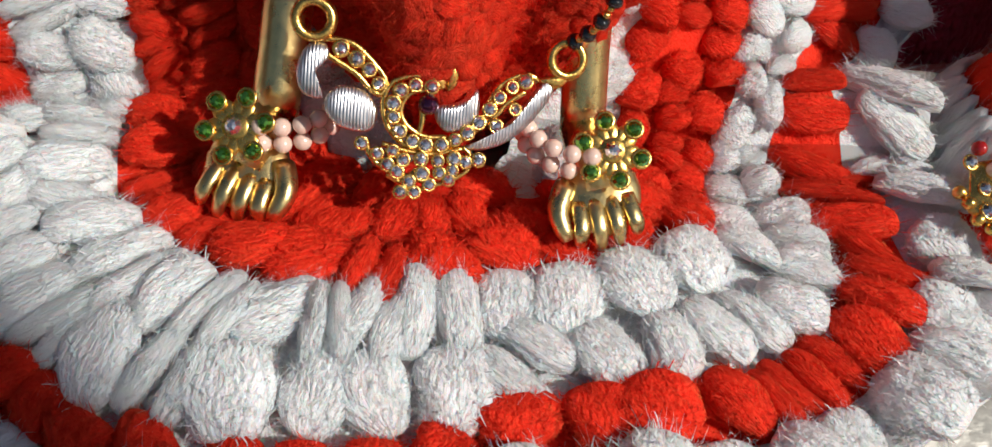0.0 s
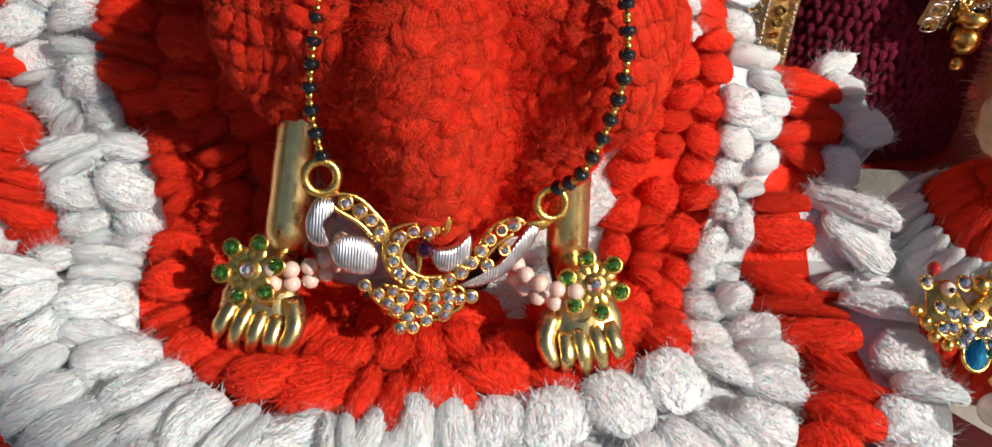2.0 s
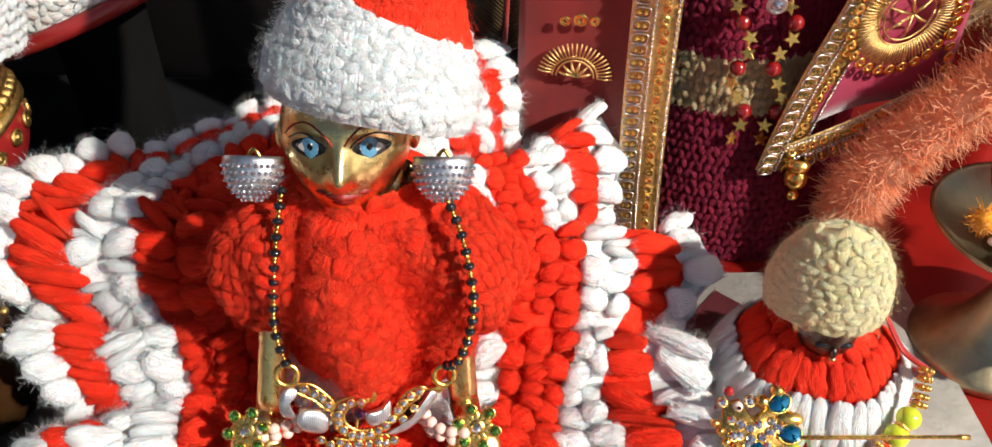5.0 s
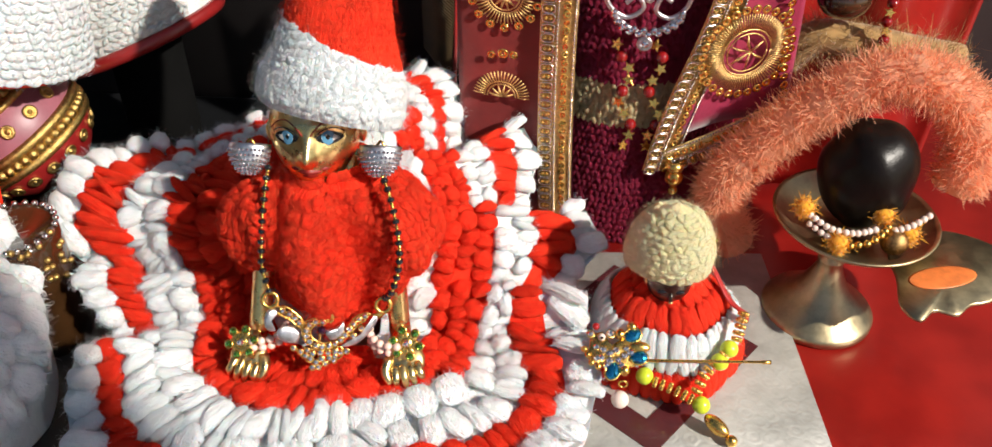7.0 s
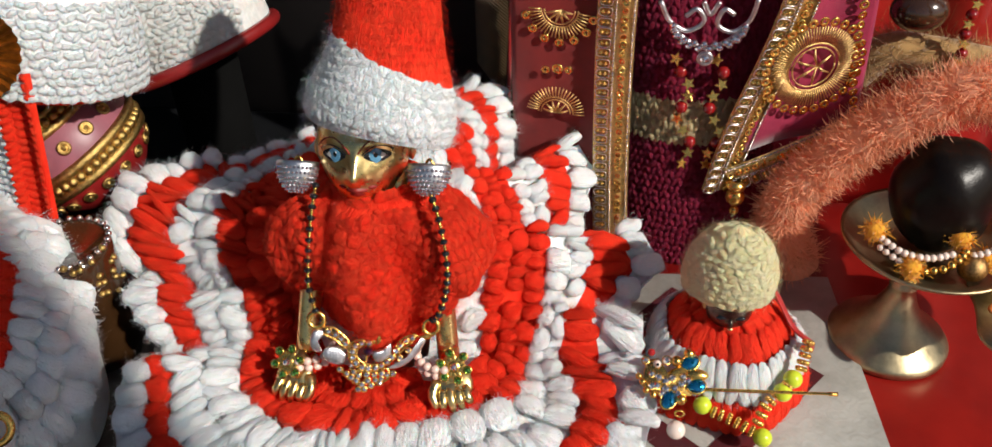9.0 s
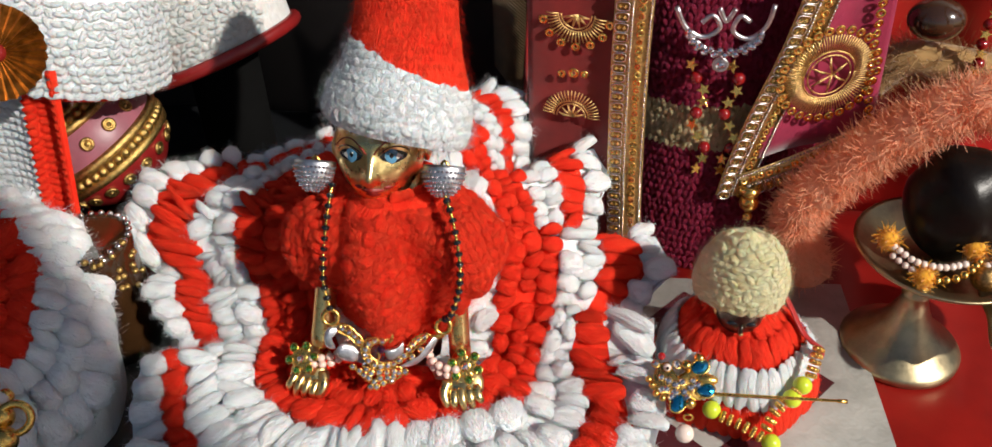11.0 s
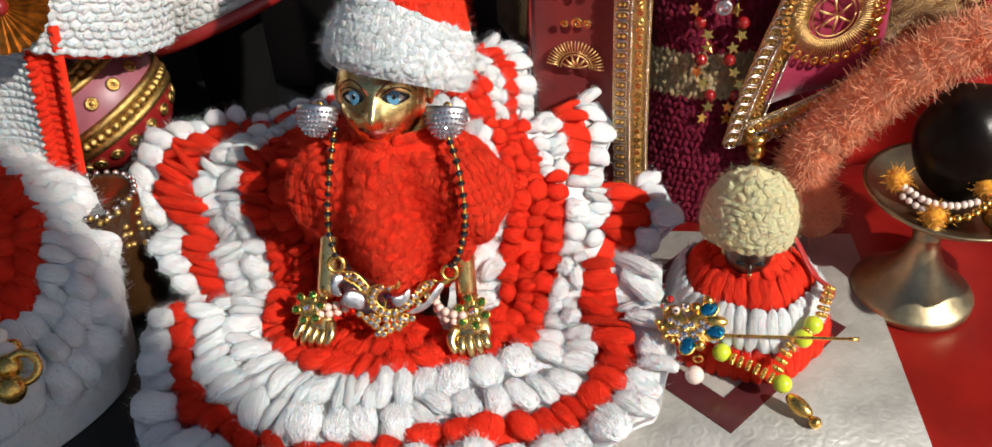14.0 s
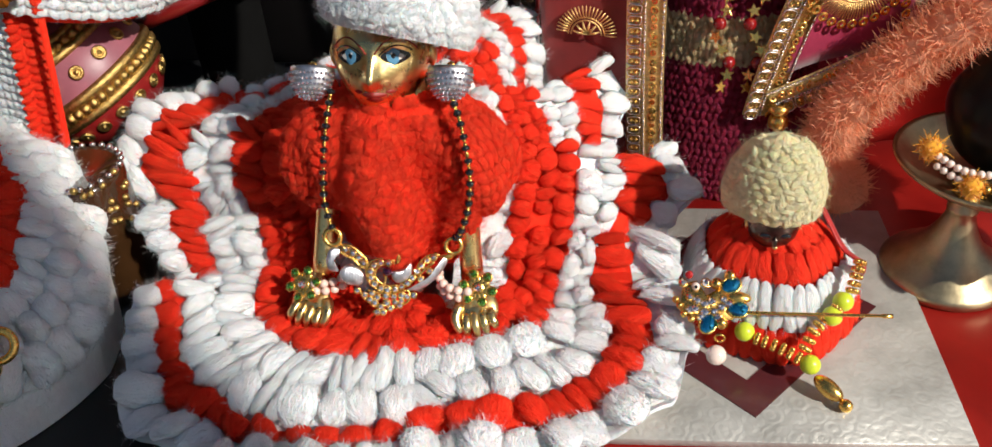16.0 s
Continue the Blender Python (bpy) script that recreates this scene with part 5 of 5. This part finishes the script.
def rosette(parent, c, r, nrm, right, span=(0, 360), rays=34, sequins=12):
    """A stitched wheel: gold thread rays, inner rings and a rim of sequins."""
    f = facing(c, nrm, right)
    k = Kit()
    a0, a1 = radians(span[0]), radians(span[1])
    for n in range(rays):
        a = a0 + (a1 - a0) * n / rays
        k.add(tube([(0.62 * r * math.cos(a), 0.62 * r * math.sin(a), 0.05), (0.8 * r * math.cos(a), 0.8 * r * math.sin(a), 0.09), (r * math.cos(a), r * math.sin(a), 0.05)], 0.03, 5), 0, f)
    for rr in (0.6, 0.5):
        arc = [(rr * r * math.cos(a), rr * r * math.sin(a), 0.05) for a in np.linspace(a0, a1, 24)]
        k.add(tube(arc, 0.035, 5), 0, f)
    for n in range(6):
        a = a0 + (a1 - a0) * (n + 0.5) / 6
        k.add(tube([(0.08 * r, 0, 0.05), (0.25 * r * math.cos(a), 0.25 * r * math.sin(a), 0.1), (0.45 * r * math.cos(a), 0.45 * r * math.sin(a), 0.05)], [0.03, 0.06, 0.03], 6), 0, f)
    part("embroidery", k, GOLD_THREAD, parent, "gold thread embroidered wheel", kind="stuff")
    for n in range(sequins):
        a = a0 + (a1 - a0) * (n + 0.5) / sequins
        g2 = np.eye(4)
        g2[:3, 3] = (1.12 * r * math.cos(a), 1.12 * r * math.sin(a), 0.07)
        piece("sequin", seq_me, parent, f @ g2)


def panel(name, corners, label, mat, wave=0.12):
    """A hanging cloth between four corners: top left, top right, bottom left, bottom right."""
    tl, tr, bl, br = [np.array(c, float) for c in corners]
    ob = thing(name, tuple((bl + br) / 2), label, "scarf")
    n = unit(np.cross(tr - tl, tl - bl))

    def fn(u, v):
        return (tl * (1 - v) + tr * v) * (1 - u) + (bl * (1 - v) + br * v) * u + n * wave * math.sin(7 * v + 2 * u)

    part("cloth", Kit().add(sheet(fn, np.linspace(0, 1, 14), np.linspace(0, 1, 18), 0.06)), mat, ob)
    return ob, (n if n[1] < 0 else -n)


left_scarf, ln = panel("embroidered_scarf", [(3.9, 12.6, 15.0), (8.4, 12.0, 15.0), (4.0, 12.9, -0.3), (8.6, 11.4, -0.3)], "dark red satin scarf edged in gold sequin braid", SATIN_RED)
trim(left_scarf, [(8.25, 11.75, 14.5), (8.2, 11.7, 10), (8.3, 11.45, 5), (8.5, 11.2, 0.4)], 1.55, ln, True)
rosette(left_scarf, (5.95, 12.15, 11.9), 1.25, ln, (1, -0.1, 0), (180, 360), 24, 7)
rosette(left_scarf, (5.85, 12.15, 7.2), 1.25, ln, (1, -0.1, 0), (0, 180), 24, 0)
piece("sequin", seq_me, left_scarf, facing((5.9, 12.1, 9.3), ln, (1, 0, 0), 1.2))
for dx in (-0.5, 0.45):
    piece("sequin", seq_me, left_scarf, facing((5.9 + dx, 12.1, 9.25), ln, (1, 0, 0), 0.9))
right_scarf, rn = panel("embroidered_scarf", [(15.2, 11.6, 14.5), (17.9, 12.4, 14.5), (13.6, 11.4, 6.0), (18.3, 12.4, 7.0)], "magenta satin scarf with gold sequin embroidery", SATIN_PINK)
trim(right_scarf, [(15.3, 11.45, 14.3), (14.6, 11.35, 11.0), (13.75, 11.3, 8.0), (13.2, 11.25, 5.6), (12.95, 11.2, 4.2)], 1.5, rn)
trim(right_scarf, [(13.3, 11.2, 4.7), (15.2, 11.4, 5.6), (17.8, 12.1, 6.7)], 1.3, rn)
rosette(right_scarf, (15.95, 11.6, 10.0), 1.75, rn, (1, 0.2, 0.1), (0, 360), 90, 28)
for p, d in along([(17.5, 12.1, 13.5), (17.7, 12.1, 10), (18.2, 12.2, 7.5)], 0.42):
    piece("sequin", seq_me, right_scarf, facing(p - np.array([0.1, 0.1, 0]), rn + rng.normal(0, 0.15, 3)))

bell_t = thing("gold_tassel", (13.7, 11.0, 3.2), "gold ball tassel hanging from a scarf corner", "tassel")
part("ball", Kit().add(ball(0.42, 18, 12), 0, basis((13.7, 11.0, 4.0), *np.eye(3))), GOLD, bell_t)
part("tip", Kit().add(ball(0.22, 14, 9), 0, basis((13.72, 10.95, 3.3), *np.eye(3))), GOLD, bell_t)
part("cup", Kit().add(lathe([(0.1, 4.35), (0.4, 4.45), (0.45, 4.75), (0.2, 4.85)], 16), 0, basis((13.65, 11.0, 0), *np.eye(3))), GOLD, bell_t)

pen2 = thing("silver_pendant", (11.7, 11.3, 10.2), "silver scrollwork pendant set with crystals on a maroon dress", "pendant")
k = Kit()
PX = lambda x, z: np.array([11.7 + x, 11.15, 12.2 + z])
for pts in ([(-1.9, 0.6), (-1.5, -0.2), (-0.8, -0.6), (-0.2, -0.2), (-0.5, 0.3), (-0.9, 0.0)], [(1.7, 0.8), (1.5, -0.1), (0.9, -0.6), (0.3, -0.3), (0.5, 0.3), (0.9, 0.1)], [(-1.3, -0.6), (-0.6, -1.1), (0, -1.3), (0.6, -1.1), (1.2, -0.6)], [(-0.3, 0.6), (0, 0.1), (0.3, 0.6)]):
    k.add(tube(curve([PX(*q) for q in pts], 22), 0.10, 8))
part("scrollwork", k, SILVER, pen2)
for n in range(22):
    a = n / 21 * PI
    q = PX(-1.35 * math.cos(a), -0.35 - 0.95 * math.sin(a) * (0.8 + 0.2 * (n % 2)))
    piece("crystal", bgem_me, pen2, facing(q + [0, -0.1, 0], (0, -0.85, 0.4), (1, 0, 0), 0.95))
part("drop", Kit().add(torus(0.26, 0.07, 18, 8, "xz"), 0, basis(PX(0, -1.75), *np.eye(3))), SILVER, pen2)
piece("crystal", bgem_me, pen2, facing(PX(0, -1.75), (0, -0.85, 0.4), (1, 0, 0), 1.4))
RED_BEAD = plain("red_glass_bead", (0.30, 0.008, 0.008), 0.12, 0.3, 200.0, 0.05, 0.6, 0.6)
strand = thing("red_bead_strand", (11.9, 11.6, 4.5), "strands of dark red beads with gold stars", "necklace")
rb_me = Kit().add(ball(0.27, 12, 8)).mesh("red_bead", RED_BEAD)


def star_mesh():
    pts = [(0.30 * math.cos(a) * (1 if n % 2 == 0 else 0.48), 0.30 * math.sin(a) * (1 if n % 2 == 0 else 0.48)) for n, a in enumerate(np.linspace(0, 2 * PI, 11)[:-1])]
    return Kit().add(slab(pts, 0, 0.09, 0.03)).mesh("gold_star", GOLD, False)


star_me = star_mesh()
for x0 in (10.9, 12.3):
    for n in range(10):
        q = np.array([x0 + 0.25 * math.sin(1.3 * n + x0) + (0.6 if x0 < 11.5 else 0.3) * n / 10, 11.55, 10.2 - 0.55 * n])
        if n % 3 == 1:
            piece("red_bead", rb_me, strand, facing(q, (0, -1, 0.3)))
        else:
            piece("gold_star", star_me, strand, facing(q, (rng.normal(0, 0.3), -1, 0.4), (math.cos(n), 0, math.sin(n))))

# ---- a further doll at the far end: fur collar, red cloth, bead string ----
far = thing("fur_trimmed_cloth", (21.6, 15.6, -0.3), "red cloth drape with a tan fur border", "cloth")
part("drape", Kit().add(sheet(lambda u, v: np.array([18.8 + 8 * v, 15.4 + 0.5 * math.sin(9 * v) + 1.0 * u, 14 - 14.3 * u]), np.linspace(0, 1, 16), np.linspace(0, 1, 30), 0.1)), RED_CLOTH, far)
FUR = plain("tan_fur", (0.45, 0.27, 0.10), 0.8, 0.4, 150.0, 0.3, 0.2, 0.0, 0.5)
fp = curve([(18.6, 14.9, 8.0), (19.6, 14.6, 9.3), (21.4, 14.4, 9.3), (23.5, 14.4, 8.9), (26, 14.6, 8.4)], 40)
part("fur_core", Kit().add(tube(fp, 0.75, 12)), FUR, far)
part("fur", hairs(3500, lambda r: (lambda i, n: (fp[i] + n * 0.65, n))(int(r.integers(40)), unit(r.normal(0, 1, 3))), 0.7, 0.03, 41), FUR, far, "tan fur border", kind="stuff")
bs = thing("bead_string", (22.0, 13.6, 9.0), "hanging string of gold and red beads", "necklace")
for n in range(14):
    q = (22.0 + 0.06 * math.sin(n), 13.4, 9.0 + 0.42 * n)
    piece("gold_star" if n % 2 else "red_bead", star_me if n % 2 else rb_me, bs, facing(q, (0, -0.9, 0.4), (1, 0, 0), 0.9))
ORN = thing("dark_ornament", (20.0, 14.0, 10.4), "dark brown glossy round ornament", "ornament")
part("ball", Kit().add(ball(0.95, 20, 14, (1.2, 1, 0.9)), 0, basis((20.2, 14.0, 11.4), *np.eye(3))), plain("brown_lacquer", (0.06, 0.025, 0.012), 0.15, 0.4, 60.0, 0.1, 0.6, 0.5), ORN)

# ---- peacock feather behind the cap ----
FEATHER = plain("feather_brown", (0.09, 0.055, 0.022), 0.6, 0.4, 200.0, 0.3)
fe = thing("feather", (3.5, 15.6, 5.0), "brown feather with a red wrapped quill", "feather")
part("quill", Kit().add(tube([(3.4, 15.4, 5), (3.6, 15.5, 10), (3.7, 15.6, 15)], [0.11, 0.1, 0.05], 8)), SASH, fe, "red wrapped quill")
k = Kit()
for z in np.arange(6.0, 15, 0.16):
    for s in (-1, 1):
        k.add(tube([(3.5, 15.45, z), (3.5 + 0.8 * s, 15.5, z + 0.7), (3.5 + 1.5 * s, 15.6, z + 1.7)], [0.05, 0.05, 0.02], 5))
part("vane", k, FEATHER, fe, kind="stuff")

# ---- decorated pot, caps and scarf to the west ----
PINK_PAINT = plain("pink_paint", (0.30, 0.10, 0.13), 0.42, 0.3, 60.0, 0.15)
RED_PAINT = plain("red_paint", (0.26, 0.014, 0.014), 0.35, 0.3, 60.0, 0.15, 0.5, 0.2)
GOLD_PASTE = metal("gold_paste", (0.62, 0.42, 0.14), 0.36, 0.5, 600.0, 1.0)
PC, PR = np.array([-15.1, 9.6, 6.2]), 2.95
PAX = unit([-0.46, -0.10, 0.85])
PM = facing(PC, PAX, (0.8, -0.5, 0.4))
pot = thing("painted_pot", (-14.9, 9.4, -0.5), "round pot painted pink and red with gold studded bands", "pot")


def pot_zone(t0, t1):
    return lathe([(PR * math.cos(t), PR * math.sin(t)) for t in np.linspace(t0, t1, 14)], 56)


part("lower_body", Kit().add(pot_zone(-PI / 2 * 0.98, -0.2), 0, PM), RED_PAINT, pot, "red painted lower half")
part("upper_body", Kit().add(pot_zone(-0.2, PI / 2 * 0.98), 0, PM), PINK_PAINT, pot, "pink painted upper half")
part("base_stand", Kit().add(lathe([(2.2, -0.5), (2.3, 0.5), (1.7, 2.6), (1.5, 3.4)], 40), 0, basis((-14.9, 9.4, 0), *np.eye(3))), RED_PAINT, pot)
for t0, th in ((0.0, 0.22), (-0.26, 0.22), (0.60, 0.2), (0.84, 0.2)):
    part("gold_band", Kit().add(torus(PR * math.cos(t0) * 1.0, th, 64, 8), 0, PM @ np.array([[1, 0, 0, 0], [0, 1, 0, 0], [0, 0, 1, PR * math.sin(t0)], [0, 0, 0, 1]])), GOLD_PASTE, pot)
grain_me = Kit().add(ball(0.25, 8, 6)).mesh("gold_grain", GOLD_PASTE)
stud2_me = Kit().add(lathe([(0.26, 0.0), (0.30, 0.08), (0.22, 0.14), (0.16, 0.06), (0.10, 0.05), (0.09, 0.14), (0.01, 0.16)], 14)).mesh("gold_stud", GOLD_PASTE)
for t0, n_, me, nm in ((-0.13, 46, grain_me, "gold_grain"), (0.72, 36, grain_me, "gold_grain"), (0.30, 15, stud2_me, "gold_stud"), (-0.5, 17, stud2_me, "gold_stud")):
    for n in range(n_):
        a = 2 * PI * n / n_
        d = np.array([math.cos(t0) * math.cos(a), math.cos(t0) * math.sin(a), math.sin(t0)])
        w = PM[:3, :3] @ d
        piece(nm, me, pot, facing(PC + w * PR * 1.0, w, (0.3, 0.2, 1)))

# darker copy of the white yarn: the dress's shade is put into its colour
SHADED_YARN = yarn("shaded_white_yarn", (0.60, 0.59, 0.57), (0.78, 0.77, 0.75), 0.3)
wc = thing("white_knitted_hat", (-14.4, 9.3, 9.6), "white knitted cap with a red inner edge on a pot", "hat")


def wcap(h, a):
    s = clamp(h / 5.5)
    r = 4.1 * math.sqrt(max(1 - s**2.2, 0)) * (1 + 0.05 * math.sin(2 * a + 1))
    q = np.array([r * math.sin(a), -r * math.cos(a), h])
    return np.array([-15.0, 9.4, 9.9]) + np.array(Euler((radians(-16), radians(10), 0)).to_matrix()) @ q


part("cloth", Kit().add(sheet(lambda h, a: wcap(h, a) + (np.array([-15.0, 9.4, 10.1 + h]) - wcap(h, a)) * 0.02, np.linspace(0, 5.48, 18), half, 0, True)), WHITE_YARN, wc)
knit_round(wcap, 0.1, 3.6, 0.33, 0.34, LOOP_RAW, 0.52, WHITE_YARN, wc, True, 1.9, 2500, 51)
part("red_edge", Kit().add(tube([wcap(0.0, a) * 0.9 + wcap(0.0, a + PI) * 0.1 for a in np.linspace(-PI, PI, 50)[:-1]], 0.35, 8, closed=True)), RED_YARN, wc, "red crochet edge")

wd = thing("white_knitted_dress", (-12.0, 16.6, -0.5), "white knitted dress with a red sequin hem, shade in its yarn colour", "dress")


def wdress(h, a):
    r = np.interp(h, [0, 1, 4, 8], [4.0, 4.1, 3.9, 3.2])
    q = np.array([r * math.sin(a), -r * math.cos(a), h])
    return np.array([-12.0, 16.6, 7.6]) + np.array(Euler((radians(-8), radians(-22), 0)).to_matrix()) @ q


part("cloth", Kit().add(sheet(lambda h, a: wdress(h, a) + (np.array([-12.0, 16.6, 7.6 + h]) - wdress(h, a)) * 0.02, np.linspace(0, 8, 12), half, 0, True)), SHADED_YARN, wd)
knit_round(wdress, 0.2, 5.2, 0.36, 0.36, LOOP_RAW, 0.55, SHADED_YARN, wd, True, 1.2, 800, 52)
part("hem", Kit().add(tube([wdress(-0.3, a) for a in np.linspace(-PI, PI, 50)[:-1]], 0.32, 10, closed=True)), RED_PAINT, wd, "dark red glossy hem")
# added support, coloured near black to merge with the shade under the dress
part("pedestal", Kit().add(lathe([(1.8, -0.5), (1.8, 7.6), (0.1, 7.7)], 40), 0, basis((-12.4, 17.5, 0), *np.eye(3))), plain("shade_black", (0.003, 0.003, 0.003), 0.95, 0.3, 60.0, 0.2, 0.1), wd)
tas = thing("yarn_tassel", (-12.0, 12.6, 10.6), "loose red and white yarn tassel strands", "tassel")
for n in range(11):
    x = -15.6 + 0.26 * n + rng.normal(0, 0.05)
    l = rng.uniform(1.6, 2.6)
    p = curve([(x - 0.2, 12.9, 13.2), (x, 12.5, 12.4), (x + rng.normal(0.1, 0.15), 12.3, 12.4 - l)], 10)
    part("strand", Kit().add(tube(p, 0.13, 7)), RED_YARN if n % 3 == 0 else WHITE_YARN, tas)

fan = thing("pleated_gold_rosette", (-14.4, 5.0, 11.2), "pleated gold fabric rosette with a red centre", "ornament")
v = []
for rr in np.linspace(0.25, 1.75, 5):
    v.append([(rr * math.cos(a), rr * math.sin(a), 0.16 * (n % 2) * rr) for n, a in enumerate(np.linspace(0, 2 * PI, 57)[:-1])])
fm = facing((-14.4, 4.9, 12.9), (0.3, -0.75, 0.55), (1, 0, 0))
part("pleats", Kit().add((np.array(v).reshape(-1, 3), [grid_faces(5, 56, True)], None), 0, fm), metal("bronze_foil", (0.60, 0.30, 0.08), 0.32, 0.5, 200.0, 0.4), fan, smooth=False)
part("centre", Kit().add(ball(0.35, 14, 9), 0, fm), RED_PAINT, fan)
sc = thing("striped_scarf", (-15.0, 5.4, 4.0), "white and red knitted scarf end hanging down", "scarf")
for x0, x1, mat in ((-14.35, -13.15, RED_YARN), (-17.6, -14.35, WHITE_YARN)):
    def strip(u, v, x0=x0, x1=x1):
        return np.array([x0 + (x1 - x0) * v - 1.2 * u, 5.5 + 0.5 * math.sin(3 * v) - 0.2 * u, 11.8 - 7.2 * u])
    part("cloth", Kit().add(sheet(strip, np.linspace(0, 1, 16), np.linspace(0, 1, 10), 0.25)), mat, sc)
    kit = Kit()
    for z in np.arange(0.02, 1.0, 0.05):
        for q in np.arange(0.05, 1.0, 0.36 / (x1 - x0)):
            p, du, dv, nn = surface_frame(strip, z, q, 0.02, 0.02)
            if nn[1] > 0:
                nn = -nn
            x = unit(dv + du * rng.normal(0.3, 0.2))
            kit.add(LOOP_RAW[int(rng.integers(6))], 0, basis(p, x * 0.5, np.cross(nn, x) * 0.4, nn * 0.4))
    part("stitches", kit, mat, sc, kind="stuff")

# ---- the neighbouring crochet skirt ----
nb = thing("crochet_skirt", (-16.5, -1.5, -0.5), "red crochet skirt with a thick white scalloped border", "skirt")


def nskirt(r, phi):
    edge = 6.6 + 0.25 * math.sin(9 * phi)
    s = r / 6.6
    z = np.interp(s, [0, 0.5, 0.8, 1.0, 1.15], [6.2, 5.2, 4.4, 2.9, 1.2]) + 0.25 * math.sin(9 * phi) * clamp(s * 2 - 1) + 2.7 * clamp(math.sin(phi)) * s
    r *= 1 - 0.16 * clamp(-math.sin(phi)) - 0.05 * clamp(math.cos(phi)) - 0.14 * clamp(math.sin(phi))
    return np.array([-17.4 + r * math.cos(phi) * 0.98, -1.0 + r * math.sin(phi) * 1.05, z + 0.7 * clamp(math.sin(phi) + 0.3) * s])


for r0, r1, mat in ((0.1, 5.0, RED_YARN), (5.0, 7.4, WHITE_YARN)):
    part("band", Kit().add(sheet(lambda u, v: nskirt(r0 + (r1 - r0) * u, v) - np.array([0, 0, 0.15]), np.linspace(0, 1, 8), PHI, 0, True)), mat, nb)
part("lining", Kit().add(sheet(lambda u, v: nskirt(7.4, v) * (1 - u) + np.array([*(nskirt(7.0, v)[:2]), -0.45]) * u, np.linspace(0, 1, 4), PHI, 0, True)), WHITE_YARN, nb)
for r, mat, ln, st, set_ in ((2.4, RED_YARN, 1.5, 0.7, "soft"), (3.6, RED_YARN, 1.4, 0.8, "soft"), (4.75, RED_YARN, 1.4, 0.7, "soft"), (5.65, WHITE_YARN, 1.5, 0.75, "soft"), (6.35, WHITE_YARN, 1.3, 0.9, "soft"), (7.0, WHITE_YARN, 1.7, 1.1, "soft")):
    phi = -PI * 0.75
    while phi < PI * 0.8:
        p, dr, dp, nn = surface_frame(nskirt, r, phi, 0.05, 0.03)
        if nn[2] < 0:
            nn = -nn
        x = unit(dr + dp * rng.normal(0, 0.3))
        piece("stitch", puff_mesh(set_, int(rng.integers(6)), mat), nb, basis(p - nn * 0.1, x * ln, np.cross(nn, x) * st * 1.5 * rng.uniform(0.8, 1.25), nn * (1.25 if r < 6 else 1.9) * rng.uniform(0.8, 1.25)))
        phi += st * 0.95 / (np.linalg.norm(nskirt(r, phi + 0.03) - nskirt(r, phi)) / 0.03)


def nstart(r):
    ph, rr = r.uniform(-PI * 0.7, PI * 0.75), r.uniform(5.4, 7.3)
    p, dr, dp, nn = surface_frame(nskirt, rr, ph, 0.05, 0.03)
    return p + np.array([0, 0, 0.3]), (nn if nn[2] > 0 else -nn)


part("fuzz", hairs(6000, nstart, 0.3, 0.007, 61), WHITE_YARN, nb, kind="stuff")

orn = thing("gold_ornament", (-12.6, -4.6, 3.4), "gold bead ornament with a white enamel flower", "ornament")
for q, r in (((-12.0, -4.2, 4.1), 0.45), ((-11.6, -4.9, 3.8), 0.5), ((-12.4, -5.3, 3.9), 0.45), ((-12.2, -3.5, 4.3), 0.3)):
    part("gold_ball", Kit().add(ball(r, 18, 12)), GOLD, orn).location = Vector(np.array(q) - base_of(orn)) * CM
    orn.children[-1].data.transform(Matrix.Translation(Vector(base_of(orn)) * CM))
part("bangle", Kit().add(torus(0.5, 0.14, 24, 10), 0, facing((-11.5, -4.2, 4.1), (0.4, -0.6, 0.6))), GOLD, orn)
for n in range(5):
    a = 2 * PI * n / 5
    part("petal", Kit().add(ball(1, 12, 8, (0.34, 0.28, 0.14)), 0, facing(np.array([-12.7, -3.7, 4.4]) + np.array([0.45 * math.cos(a), 0.25 * math.sin(a), 0.4 * math.sin(a)]), (0.2, -0.7, 0.7))), PEARL, orn, "white enamel petal")

jar = thing("dotted_jar", (-11.6, 3.2, -0.5), "brown translucent jar with gold dots and a beaded silver rim", "jar")
jar_at = (-12.9, 3.9)
part("body", Kit().add(lathe([(0.1, -0.45), (1.5, -0.45), (1.65, 1.0), (1.7, 5.4), (1.6, 5.7), (1.5, 5.6), (0.05, 5.5)], 32), 0, basis((*jar_at, -0.4), *np.eye(3))), plain("brown_glass", (0.05, 0.022, 0.008), 0.15, 0.4, 50.0, 0.1, 0.6, 0.5), jar)
dot_me = Kit().add(ball(0.14, 10, 6)).mesh("gold_dot", GOLD_PASTE)
for n in range(40):
    a, z = rng.uniform(-PI, 0.4), rng.uniform(3.0, 5.4)
    piece("gold_dot", dot_me, jar, facing((jar_at[0] + 1.7 * math.cos(a), jar_at[1] + 1.7 * math.sin(a), z), (math.cos(a), math.sin(a), 0.01), (0, 0, 1)))
for n in range(26):
    a = 2 * PI * n / 26
    piece("silver_bead", bead_me, jar, facing((jar_at[0] + 1.65 * math.cos(a), jar_at[1] + 1.65 * math.sin(a), 5.35), (0, 0, 1), (1, 0, 0), 2.2))
